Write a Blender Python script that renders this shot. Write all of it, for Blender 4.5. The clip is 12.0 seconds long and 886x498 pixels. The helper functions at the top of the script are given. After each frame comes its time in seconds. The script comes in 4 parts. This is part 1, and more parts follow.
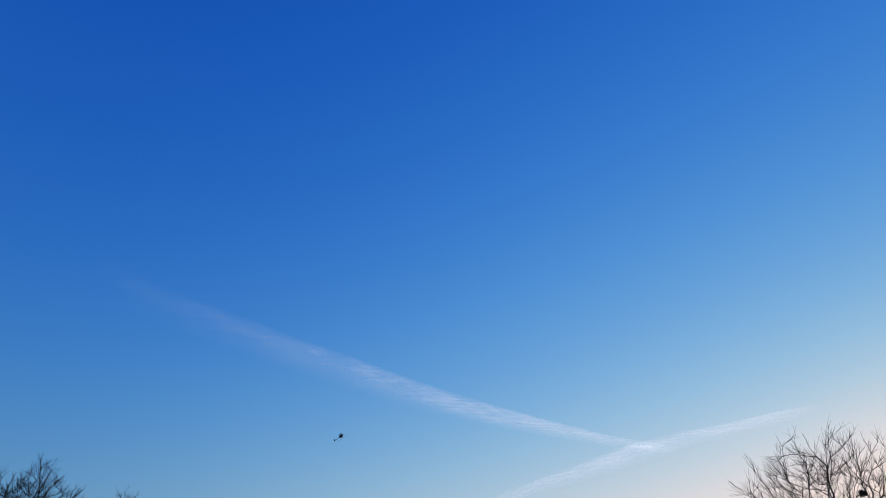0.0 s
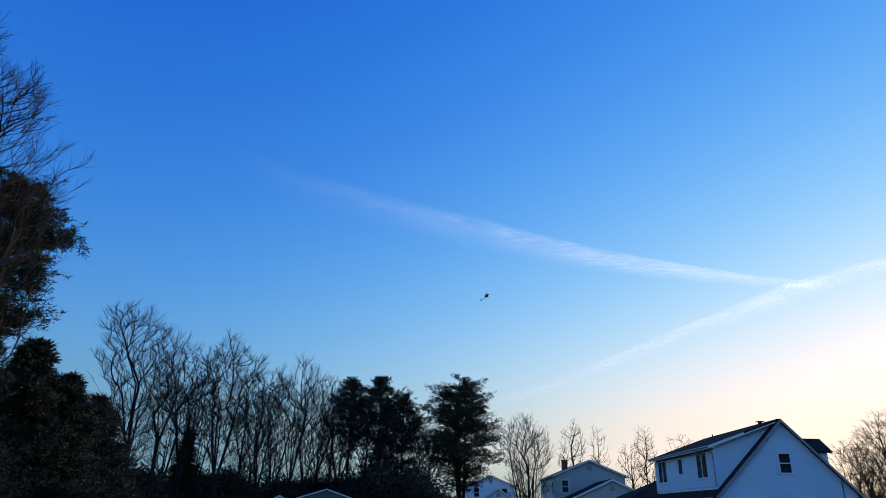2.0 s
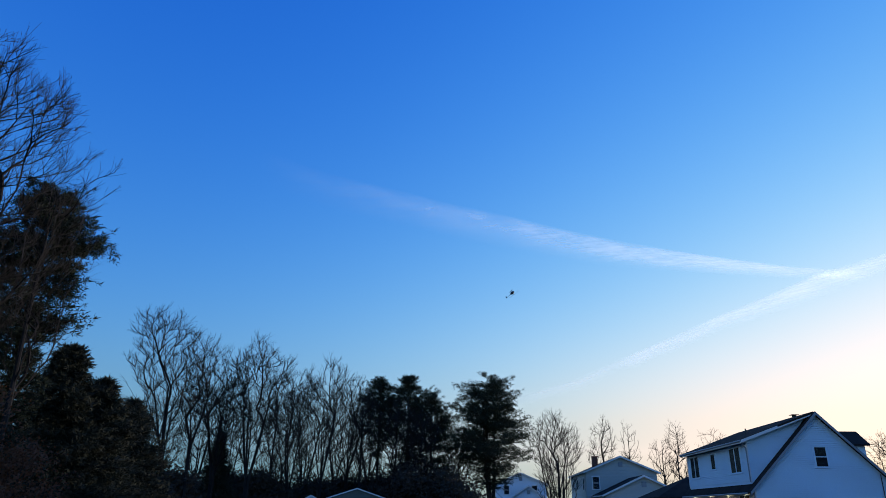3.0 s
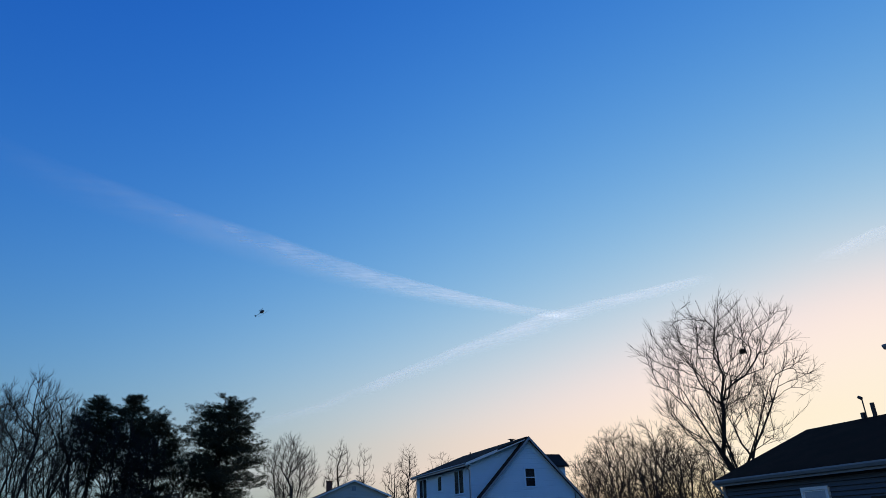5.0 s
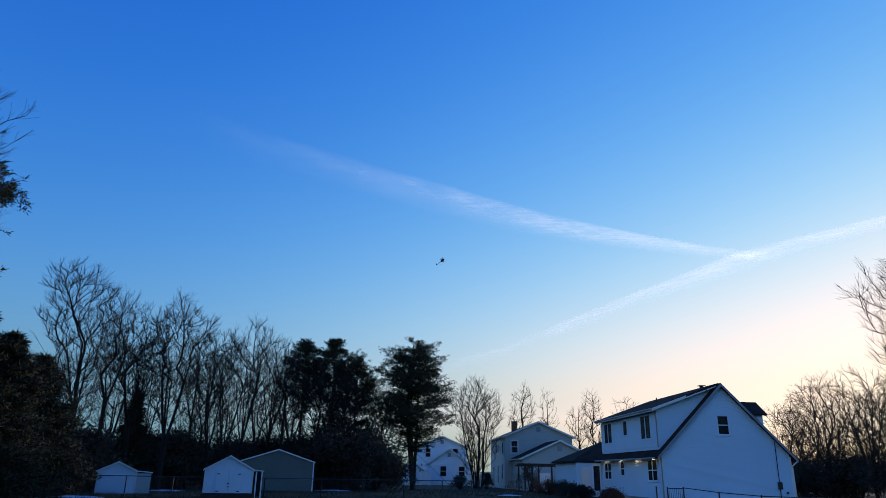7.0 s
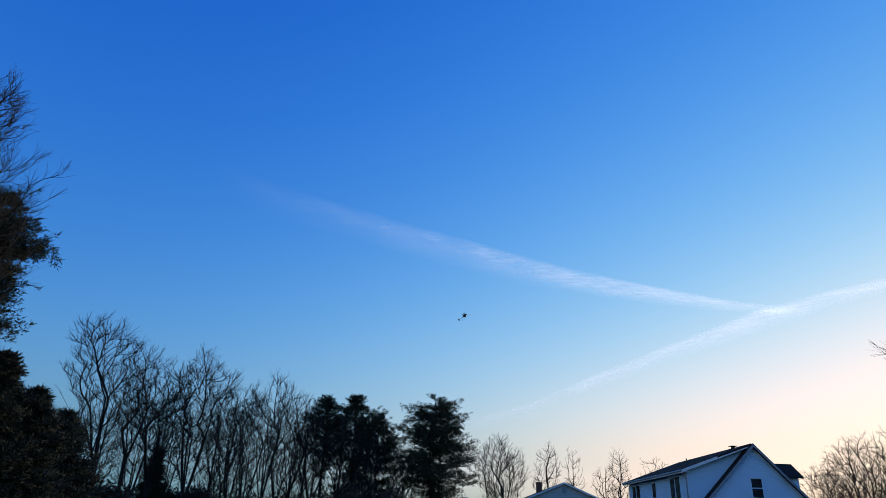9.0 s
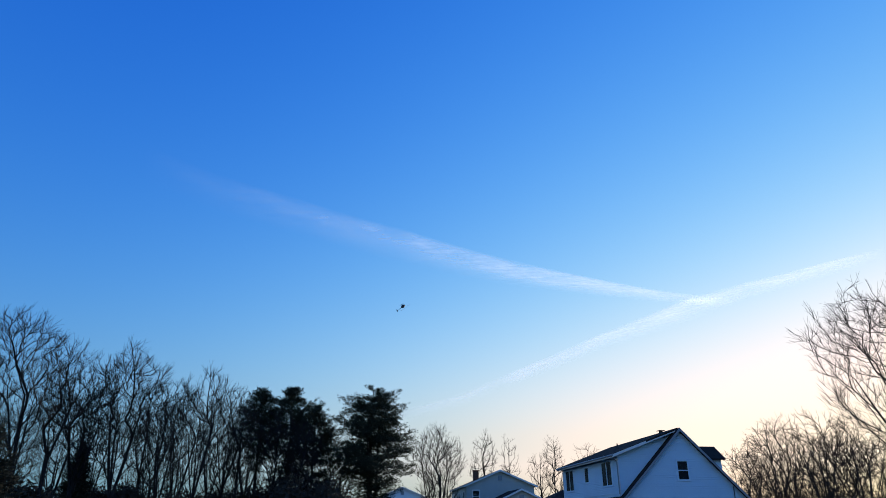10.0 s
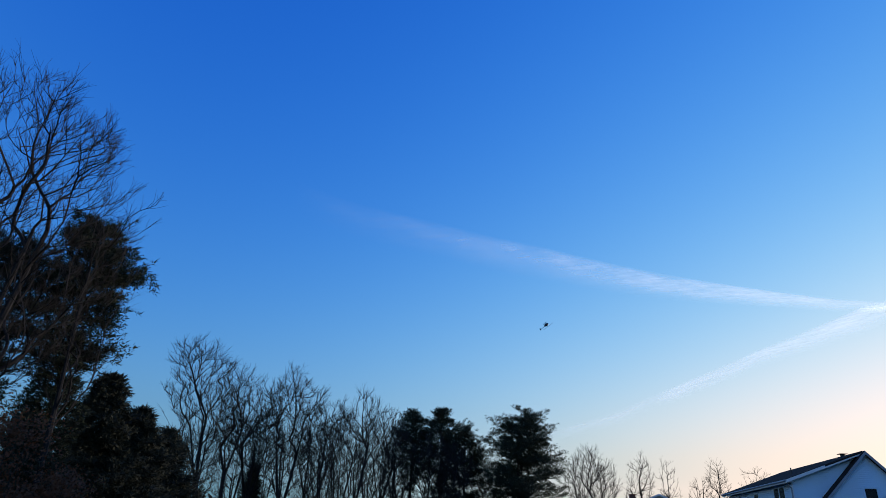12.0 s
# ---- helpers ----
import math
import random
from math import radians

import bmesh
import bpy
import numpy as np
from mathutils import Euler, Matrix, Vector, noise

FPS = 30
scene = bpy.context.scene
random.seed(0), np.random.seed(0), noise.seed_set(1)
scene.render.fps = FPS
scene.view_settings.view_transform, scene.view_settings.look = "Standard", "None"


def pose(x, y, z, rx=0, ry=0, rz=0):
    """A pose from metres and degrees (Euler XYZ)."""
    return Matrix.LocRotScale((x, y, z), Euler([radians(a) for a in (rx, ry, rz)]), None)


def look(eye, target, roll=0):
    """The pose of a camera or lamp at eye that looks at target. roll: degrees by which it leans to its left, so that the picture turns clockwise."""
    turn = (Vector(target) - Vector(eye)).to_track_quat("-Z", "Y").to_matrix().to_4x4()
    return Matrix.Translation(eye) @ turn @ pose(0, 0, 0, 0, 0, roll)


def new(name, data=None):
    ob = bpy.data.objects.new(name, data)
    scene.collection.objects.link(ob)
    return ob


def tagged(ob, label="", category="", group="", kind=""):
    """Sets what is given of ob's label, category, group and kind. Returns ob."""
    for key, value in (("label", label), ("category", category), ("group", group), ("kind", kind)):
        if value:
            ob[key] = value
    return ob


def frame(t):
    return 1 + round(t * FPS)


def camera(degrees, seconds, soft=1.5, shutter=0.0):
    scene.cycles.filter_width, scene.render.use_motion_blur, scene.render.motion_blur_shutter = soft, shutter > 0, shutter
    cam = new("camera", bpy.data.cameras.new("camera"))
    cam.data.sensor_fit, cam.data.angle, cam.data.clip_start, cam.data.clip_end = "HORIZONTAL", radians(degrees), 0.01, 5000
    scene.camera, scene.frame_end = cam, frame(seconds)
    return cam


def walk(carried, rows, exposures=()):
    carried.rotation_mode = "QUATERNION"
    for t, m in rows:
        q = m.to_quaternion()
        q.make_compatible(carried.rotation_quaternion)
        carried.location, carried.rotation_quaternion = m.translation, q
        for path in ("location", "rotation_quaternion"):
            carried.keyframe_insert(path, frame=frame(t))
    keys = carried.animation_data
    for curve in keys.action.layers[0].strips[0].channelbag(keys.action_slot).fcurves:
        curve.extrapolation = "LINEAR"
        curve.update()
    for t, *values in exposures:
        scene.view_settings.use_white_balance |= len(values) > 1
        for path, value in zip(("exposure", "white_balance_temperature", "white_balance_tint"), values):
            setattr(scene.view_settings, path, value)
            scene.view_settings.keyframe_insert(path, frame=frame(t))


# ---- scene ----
EYE = (0.0, 0.0, 1.6)
cam = camera(67.13, 12.0, soft=0.6)
# seconds, turn to the left, tilt upward, lean: a camera held by hand by one who stands and turns
TURNS = [
    (0.0, -8.93, 33.62, -1.13),
    (0.5, -5.39, 32.73, -2.26),
    (1.0, -0.57, 28.23, -2.68),
    (1.5, 2.02, 22.90, -1.92),
    (2.0, 3.79, 21.57, -1.08),
    (2.5, 5.31, 21.81, -0.69),
    (2.7, 6.01, 21.66, -0.66),
    (4.3, 6.47, 20.99, -0.42),
    (4.5, 1.26, 23.21, -0.77),
    (5.0, -14.99, 23.04, 2.08),
    (5.5, -17.46, 21.02, 2.38),
    (6.0, -5.63, 20.01, -1.02),
    (6.5, -0.00, 18.52, -1.75),
    (7.0, -0.14, 18.57, -0.95),
    (7.2, -0.73, 20.25, -0.63),
    (8.8, -1.57, 23.27, -0.62),
    (9.0, 1.65, 23.25, -1.58),
    (9.5, 5.85, 22.68, -2.57),
    (10.0, -3.30, 22.52, 0.26),
    (10.5, -9.80, 22.64, 1.99),
    (11.0, -5.44, 22.94, 0.49),
    (11.5, 4.93, 24.13, -1.31),
    (12.0, 8.83, 24.02, -1.71),
]
walk(cam, [(t, pose(*EYE, 90 + p, r, w)) for t, w, p, r in TURNS], exposures=[(0.0, 0.1), (1.0, 0.25), (2.0, 0.57), (4.3, 0.53), (5.0, 0.15), (5.6, 0.08), (6.5, 0.46), (7.2, 0.5), (8.8, 0.42), (9.5, 0.57), (10.0, 0.57), (10.5, 0.25), (11.0, 0.18), (12.0, 0.48)])

# ---- world, sun ----
SUN_AZ, SUN_EL = 51.0, 3.0   # degrees to the right of straight ahead, degrees up
world = bpy.data.worlds.new("evening_sky")
scene.world = world
world.use_nodes = True
wn, wl = world.node_tree.nodes, world.node_tree.links
wn.clear()
sky = wn.new("ShaderNodeTexSky")
sky.sky_type = "NISHITA"
sky.sun_disc = False
sky.sun_elevation, sky.sun_rotation = radians(SUN_EL), radians(SUN_AZ)
sky.altitude, sky.air_density, sky.dust_density, sky.ozone_density = 50, 2.5, 0.3, 1.2


def sky_math(op, a, b, c=0.0):
    k = wn.new("ShaderNodeMath")
    k.operation = op
    for i, v in enumerate((a, b, c)):
        if isinstance(v, (int, float)):
            k.inputs[i].default_value = v
        else:
            wl.new(v, k.inputs[i])
    return k.outputs[0]


# the colour response of the camera: gain, powers of the sky's red, green and blue, and the value at which it saturates
split, join = wn.new("ShaderNodeSeparateColor"), wn.new("ShaderNodeCombineColor")
wl.new(sky.outputs[0], split.inputs[0])
# near the horizon the haze carries on the tone of the sky just above it
place, axes, lifted = wn.new("ShaderNodeTexCoord"), wn.new("ShaderNodeSeparateXYZ"), wn.new("ShaderNodeCombineXYZ")
wl.new(place.outputs["Generated"], axes.inputs[0])
wl.new(axes.outputs[0], lifted.inputs[0])
wl.new(axes.outputs[1], lifted.inputs[1])
wl.new(sky_math("MAXIMUM", axes.outputs[2], sky_math("MULTIPLY_ADD", axes.outputs[2], 0.5, 0.06)), lifted.inputs[2])
wl.new(lifted.outputs[0], sky.inputs[0])
bands = [sky_math("MAXIMUM", split.outputs[k], 0.02) for k in range(3)]
for k, (gain, powers, most) in enumerate(((-3.05, (1.577, 1.607, -0.177), 0.9), (-1.578, (0.409, 1.25, -0.103), 0.8), (-0.5, (-0.807, 1.628, -0.112), 0.79))):
    value = math.exp(gain)
    for band, power in zip(bands, powers):
        value = sky_math("MULTIPLY", sky_math("POWER", band, power), value)
    share = sky_math("POWER", sky_math("MULTIPLY", value, 1 / most), 5.0)
    wl.new(sky_math("DIVIDE", value, sky_math("POWER", sky_math("ADD", share, 1.0), 0.2)), join.inputs[k])
back = wn.new("ShaderNodeBackground")
back.inputs["Strength"].default_value = 1.0
wout = wn.new("ShaderNodeOutputWorld")
wl.new(join.outputs[0], back.inputs["Color"])
wl.new(back.outputs[0], wout.inputs[0])
sun = new("sun", bpy.data.lights.new("sun", "SUN"))
sun.data.energy, sun.data.angle, sun.data.color = 1.6, radians(0.5), (1.0, 0.9, 0.8)
far_sun = Vector((math.sin(radians(SUN_AZ)) * math.cos(radians(SUN_EL)), math.cos(radians(SUN_AZ)) * math.cos(radians(SUN_EL)), math.sin(radians(SUN_EL))))
sun.matrix_world = look(far_sun * 900, (0, 0, 0))

# ---- materials ----
def material(name, colour, rough=0.8, vary=0.35, scale=3.0, fine=40.0, bump=0.15, metal=0.0, per_object=0.0):
    m = bpy.data.materials.new(name)
    m.use_nodes = True
    n, l = m.node_tree.nodes, m.node_tree.links
    bsdf = n["Principled BSDF"]
    bsdf.inputs["Specular IOR Level"].default_value = 0.2 if rough > 0.75 else 0.5
    bsdf.inputs["Roughness"].default_value, bsdf.inputs["Metallic"].default_value = rough, metal
    co = n.new("ShaderNodeTexCoord")
    big, small = n.new("ShaderNodeTexNoise"), n.new("ShaderNodeTexNoise")
    big.inputs["Scale"].default_value, big.inputs["Detail"].default_value = scale, 6
    small.inputs["Scale"].default_value, small.inputs["Detail"].default_value = fine, 3
    mix = n.new("ShaderNodeMath")
    mix.operation = "MULTIPLY_ADD"
    mix.inputs[1].default_value = 0.6
    half = n.new("ShaderNodeMath")
    half.operation = "MULTIPLY"
    half.inputs[1].default_value = 0.4
    ramp = n.new("ShaderNodeValToRGB")
    a, b = ramp.color_ramp.elements
    a.position, b.position = 0.3, 0.7
    a.color = (*[c * (1 - vary) for c in colour], 1)
    b.color = (*[min(1, c * (1 + vary)) for c in colour], 1)
    for t in (big, small):
        l.new(co.outputs["Object"], t.inputs["Vector"])
    l.new(small.outputs["Fac"], half.inputs[0])
    l.new(big.outputs["Fac"], mix.inputs[0])
    l.new(half.outputs[0], mix.inputs[2])
    l.new(mix.outputs[0], ramp.inputs["Fac"])
    l.new(ramp.outputs["Color"], bsdf.inputs["Base Color"])
    if bump:
        bp = n.new("ShaderNodeBump")
        bp.inputs["Strength"].default_value, bp.inputs["Distance"].default_value = bump, 0.02
        l.new(small.outputs["Fac"], bp.inputs["Height"])
        l.new(bp.outputs[0], bsdf.inputs["Normal"])
    return m


def glass(name):
    """A thin clear pane: nearly all passes, a little is mirrored."""
    m = bpy.data.materials.new(name)
    m.use_nodes = True
    n, l = m.node_tree.nodes, m.node_tree.links
    n.clear()
    clear, shine, mix, out = n.new("ShaderNodeBsdfTransparent"), n.new("ShaderNodeBsdfGlossy"), n.new("ShaderNodeMixShader"), n.new("ShaderNodeOutputMaterial")
    shine.inputs["Roughness"].default_value = 0.03
    clear.inputs["Color"].default_value = (0.92, 0.95, 0.96, 1)
    mix.inputs[0].default_value = 0.015
    l.new(clear.outputs[0], mix.inputs[1])
    l.new(shine.outputs[0], mix.inputs[2])
    l.new(mix.outputs[0], out.inputs[0])
    return m


def glowing(name, colour, strength):
    m = bpy.data.materials.new(name)
    m.use_nodes = True
    b = m.node_tree.nodes["Principled BSDF"]
    b.inputs["Base Color"].default_value = (*colour, 1)
    b.inputs["Emission Color"].default_value, b.inputs["Emission Strength"].default_value = (*colour, 1), strength
    return m


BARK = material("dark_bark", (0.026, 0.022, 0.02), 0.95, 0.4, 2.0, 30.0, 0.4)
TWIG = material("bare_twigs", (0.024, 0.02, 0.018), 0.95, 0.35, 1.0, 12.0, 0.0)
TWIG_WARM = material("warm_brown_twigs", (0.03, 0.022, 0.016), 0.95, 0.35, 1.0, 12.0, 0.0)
NEEDLE = material("pine_needles", (0.03, 0.036, 0.02), 0.85, 0.4, 0.8, 9.0, 0.0)
NEEDLE_DARK = material("dark_fir_needles", (0.045, 0.045, 0.028), 0.85, 0.4, 0.8, 9.0, 0.0)
UNDER = material("dark_brown_thicket", (0.06, 0.042, 0.028), 0.95, 0.4, 0.8, 9.0, 0.0)
OLD_LEAF = material("withered_leaves", (0.12, 0.055, 0.03), 0.9, 0.45, 1.0, 8.0, 0.0)
GRASS = material("winter_grass", (0.038, 0.042, 0.022), 0.95, 0.5, 0.12, 3.0, 0.5)
BLADE = material("grass_blades", (0.045, 0.05, 0.024), 0.9, 0.5, 0.3, 6.0, 0.0)
SNOW = material("old_snow", (0.5, 0.53, 0.58), 0.7, 0.12, 1.0, 12.0, 0.3)
SIDING = material("light_blue_siding", (0.62, 0.8, 0.95), 0.6, 0.06, 0.4, 18.0, 0.05)
SIDING_WHITE = material("white_board_siding", (0.72, 0.81, 0.9), 0.6, 0.08, 0.4, 18.0, 0.05)
SIDING_GREY = material("pale_grey_siding", (0.5, 0.5, 0.47), 0.6, 0.1, 0.4, 18.0, 0.05)
SIDING_SLATE = material("slate_grey_siding", (0.075, 0.084, 0.098), 0.7, 0.12, 0.5, 20.0, 0.08)
OLIVE = material("olive_grey_boards", (0.17, 0.17, 0.14), 0.7, 0.15, 0.5, 16.0, 0.1)
TRIM = material("white_trim", (0.8, 0.8, 0.8), 0.5, 0.06, 1.0, 25.0, 0.03)
TRIM_GREY = material("grey_trim", (0.27, 0.29, 0.32), 0.5, 0.1, 1.0, 25.0, 0.03)
SHINGLE = material("charcoal_shingle", (0.035, 0.03, 0.028), 0.92, 0.35, 1.5, 22.0, 0.6)
SHINGLE_BROWN = material("dark_brown_shingle", (0.026, 0.012, 0.007), 0.92, 0.35, 1.5, 22.0, 0.6)
# near-black colour that stands in for the darkness of unlit insides
ROOM_SHADE = material("painted_room_shade", (0.02, 0.02, 0.022), 0.9, 0.3, 2.0, 9.0, 0.0)
BLIND = material("pale_window_blind", (0.45, 0.47, 0.5), 0.8, 0.08, 1.0, 15.0, 0.0)
PANE = glass("window_glass")
for m in (SHINGLE, SHINGLE_BROWN):
    m.node_tree.nodes["Principled BSDF"].inputs["Specular IOR Level"].default_value = 0.04
BRICK = material("red_brick", (0.22, 0.09, 0.06), 0.9, 0.3, 4.0, 14.0, 0.4)
CONCRETE = material("concrete", (0.33, 0.32, 0.3), 0.9, 0.2, 1.5, 20.0, 0.2)
METAL = material("dark_metal", (0.06, 0.06, 0.065), 0.5, 0.2, 3.0, 40.0, 0.05, 0.8)
GALV = material("dull_steel", (0.07, 0.075, 0.08), 0.7, 0.2, 3.0, 40.0, 0.05, 0.6)
DARK_WOOD = material("dark_stained_wood", (0.055, 0.04, 0.03), 0.8, 0.35, 3.0, 30.0, 0.3)
WOOD = material("weathered_wood", (0.16, 0.12, 0.09), 0.85, 0.35, 3.0, 30.0, 0.3)
PLASTIC = material("black_plastic", (0.02, 0.02, 0.022), 0.4, 0.2, 6.0, 60.0, 0.0)
BULB = glowing("warm_bulb", (1.0, 0.72, 0.36), 14.0)


# ---- building helpers ----
def part(name, bm, mat, parent=None, label=""):
    me = bpy.data.meshes.new(name)
    bmesh.ops.recalc_face_normals(bm, faces=bm.faces)
    bm.to_mesh(me)
    bm.free()
    me.materials.append(mat)
    ob = new(name, me)
    if parent:
        ob.parent = parent
    if label:
        ob["label"] = label
    return ob


def raw(name, verts, faces, mat, parent=None, label=""):
    me = bpy.data.meshes.new(name)
    me.from_pydata(verts, [], faces)
    me.materials.append(mat)
    ob = new(name, me)
    if parent:
        ob.parent = parent
    if label:
        ob["label"] = label
    return ob


def box(bm, x0, x1, y0, y1, z0, z1, bevel=0.0):
    g = bmesh.ops.create_cube(bm, size=1)["verts"]
    bmesh.ops.transform(bm, matrix=Matrix.Translation(((x0 + x1) / 2, (y0 + y1) / 2, (z0 + z1) / 2)) @ Matrix.Diagonal((x1 - x0, y1 - y0, z1 - z0, 1)), verts=g)
    if bevel:
        es = list({e for v in g for e in v.link_edges})
        bmesh.ops.bevel(bm, geom=es, offset=bevel, segments=1, affect="EDGES")
    return bm


def boxes(*dims, bevel=0.0):
    bm = bmesh.new()
    for d in dims:
        box(bm, *d, bevel=bevel)
    return bm


def solid(bm, ring, shift):
    """A prism: a ring of points pushed along a vector."""
    a = [bm.verts.new(p) for p in ring]
    b = [bm.verts.new(Vector(p) + Vector(shift)) for p in ring]
    bm.faces.new(a)
    bm.faces.new(list(reversed(b)))
    for i in range(len(a)):
        j = (i + 1) % len(a)
        bm.faces.new((a[j], a[i], b[i], b[j]))
    return bm


def prism(ring, shift):
    return solid(bmesh.new(), ring, shift)


def rod(bm, p, q, r, sides=6, r2=None):
    p, q = Vector(p), Vector(q)
    d = q - p
    m = Matrix.Translation((p + q) / 2) @ d.to_track_quat("Z", "Y").to_matrix().to_4x4()
    bmesh.ops.create_cone(bm, cap_ends=True, segments=sides, radius1=r, radius2=r if r2 is None else r2, depth=d.length, matrix=m)
    return bm


def spot(az, d, z=0.0):
    """A place d metres off, az degrees left of straight ahead of the stand."""
    return Vector((-d * math.sin(radians(az)), d * math.cos(radians(az)), z))


def thing(name, at, turn=0.0, **tags):
    e = new(name)
    e.matrix_basis = pose(at[0], at[1], at[2], 0, 0, turn)
    return tagged(e, **tags)


# a wall face: where (along, out, z) lies in a house's own axes
def on_front(a, o, z):
    return (a, -o, z)


def on_left(a, o, z):
    return (-o, a, z)


def face_box(bm, face, a0, a1, o0, o1, z0, z1):
    p, q = face(a0, o0, z0), face(a1, o1, z1)
    return box(bm, min(p[0], q[0]), max(p[0], q[0]), min(p[1], q[1]), max(p[1], q[1]), z0, z1)


def siding(parent, face, z0, z1, span, mat, lap=0.115, name="siding"):
    """Lapped boards, one above the other: span(z) gives both ends at that height."""
    bm = bmesh.new()
    z = z0
    while z < z1 - 0.01:
        t = min(z + lap, z1)
        (a0, a1), (b0, b1) = span(z), span(t)
        if a1 - a0 > 0.05:
            if b1 - b0 < 0.02:
                b0, b1 = (b0 + b1) / 2 - 0.01, (b0 + b1) / 2 + 0.01
            quad = [face(a0, 0.046, z), face(a1, 0.046, z), face(b1, 0.004, t), face(b0, 0.004, t)]
            under = [face(a0, 0.0, z), face(a1, 0.0, z), face(b1, 0.0, t), face(b0, 0.0, t)]
            v = [bm.verts.new(p) for p in quad]
            w = [bm.verts.new(p) for p in under]
            bm.faces.new(v)
            for i in range(4):
                j = (i + 1) % 4
                bm.faces.new((v[j], v[i], w[i], w[j]))
        z = t
    return tagged(part(name, bm, mat, parent), kind="stuff")


def window(parent, face, a0, a1, z0, z1, trim=TRIM, backing=ROOM_SHADE, mullions=1, rail=True, out=0.07):
    t = 0.075
    bm = bmesh.new()
    o = out
    for d in ((a0 - t, a1 + t, z1, z1 + t), (a0 - t - 0.03, a1 + t + 0.03, z0 - t, z0), (a0 - t, a0, z0, z1), (a1, a1 + t, z0, z1)):
        face_box(bm, face, d[0], d[1], 0.0, o + 0.015, d[2], d[3])
    w = part("window", bm, trim, parent)
    bm = bmesh.new()
    # flat backing on the solid wall; its dark colour replaces a shaded room
    face_box(bm, face, a0, a1, 0.0, o * 0.72, z0, z1)
    part("blind" if backing is BLIND else "interior", bm, backing, w)
    bm = bmesh.new()
    s = 0.035
    face_box(bm, face, a0, a0 + s, o * 0.72, o, z0, z1)
    face_box(bm, face, a1 - s, a1, o * 0.72, o, z0, z1)
    face_box(bm, face, a0 + s, a1 - s, o * 0.72, o, z0, z0 + s)
    face_box(bm, face, a0 + s, a1 - s, o * 0.72, o, z1 - s, z1)
    zm = (z0 + z1) / 2
    if rail:
        face_box(bm, face, a0 + s, a1 - s, o * 0.72, o + 0.006, zm - 0.03, zm + 0.03)
    for k in range(1, mullions):
        c = a0 + (a1 - a0) * k / mullions
        face_box(bm, face, c - 0.05, c + 0.05, o * 0.72, o + 0.008, z0 + s, z1 - s)
    part("sash", bm, trim, w)
    bm = bmesh.new()
    face_box(bm, face, a0 + s, a1 - s, o * 0.8, o * 0.8 + 0.005, z0 + s, z1 - s)
    p = part("pane", bm, PANE, w)
    p.visible_shadow = False
    return w


def roof(parent, quad, thick, mat, name="roof", label=""):
    return part(name, prism(quad, (0, 0, -thick)), mat, parent, label)


# ---- ground ----
def ground():
    n, verts, faces = 72, [], []
    rings = [0, 4, 8, 14, 20, 28, 36, 46, 58, 72, 90, 120, 180, 300, 600, 1500, 4200]
    for i, r in enumerate(rings):
        for k in range(n):
            a = 2 * math.pi * k / n
            x, y = r * math.cos(a), r * math.sin(a)
            z = 0.05 * noise.noise(Vector((x * 0.12, y * 0.12, 0))) if 3 < r < 200 else 0
            verts.append((x, y, z - 0.03))
    for i in range(len(rings) - 1):
        for k in range(n):
            j = (k + 1) % n
            faces.append((i * n + k, (i + 1) * n + k, (i + 1) * n + j, i * n + j))
    ob = raw("ground", verts, faces, GRASS)
    tagged(ob, "flat winter lawn with short dull grass", "ground", kind="structure")


ground()


# ---- trees ----
class Wood:
    """Tubes gathered into one mesh."""

    def __init__(self):
        self.v, self.f = [], []

    def tube(self, pts, radii, sides):
        base = len(self.v)
        for i, p in enumerate(pts):
            d = (pts[min(i + 1, len(pts) - 1)] - pts[max(i - 1, 0)]).normalized()
            a = d.orthogonal().normalized()
            b = d.cross(a)
            for k in range(sides):
                t = 2 * math.pi * k / sides
                self.v.append(tuple(p + (a * math.cos(t) + b * math.sin(t)) * radii[i]))
        for i in range(len(pts) - 1):
            for k in range(sides):
                j = (k + 1) % sides
                self.f.append((base + i * sides + k, base + i * sides + j, base + (i + 1) * sides + j, base + (i + 1) * sides + k))

    def tri(self, a, b, c):
        n = len(self.v)
        self.v += [tuple(a), tuple(b), tuple(c)]
        self.f.append((n, n + 1, n + 2))


def bent(rng, d, angle):
    side = d.orthogonal().normalized()
    side.rotate(Matrix.Rotation(rng.uniform(0, 2 * math.pi), 3, d))
    return (d * math.cos(angle) + side * math.sin(angle)).normalized()


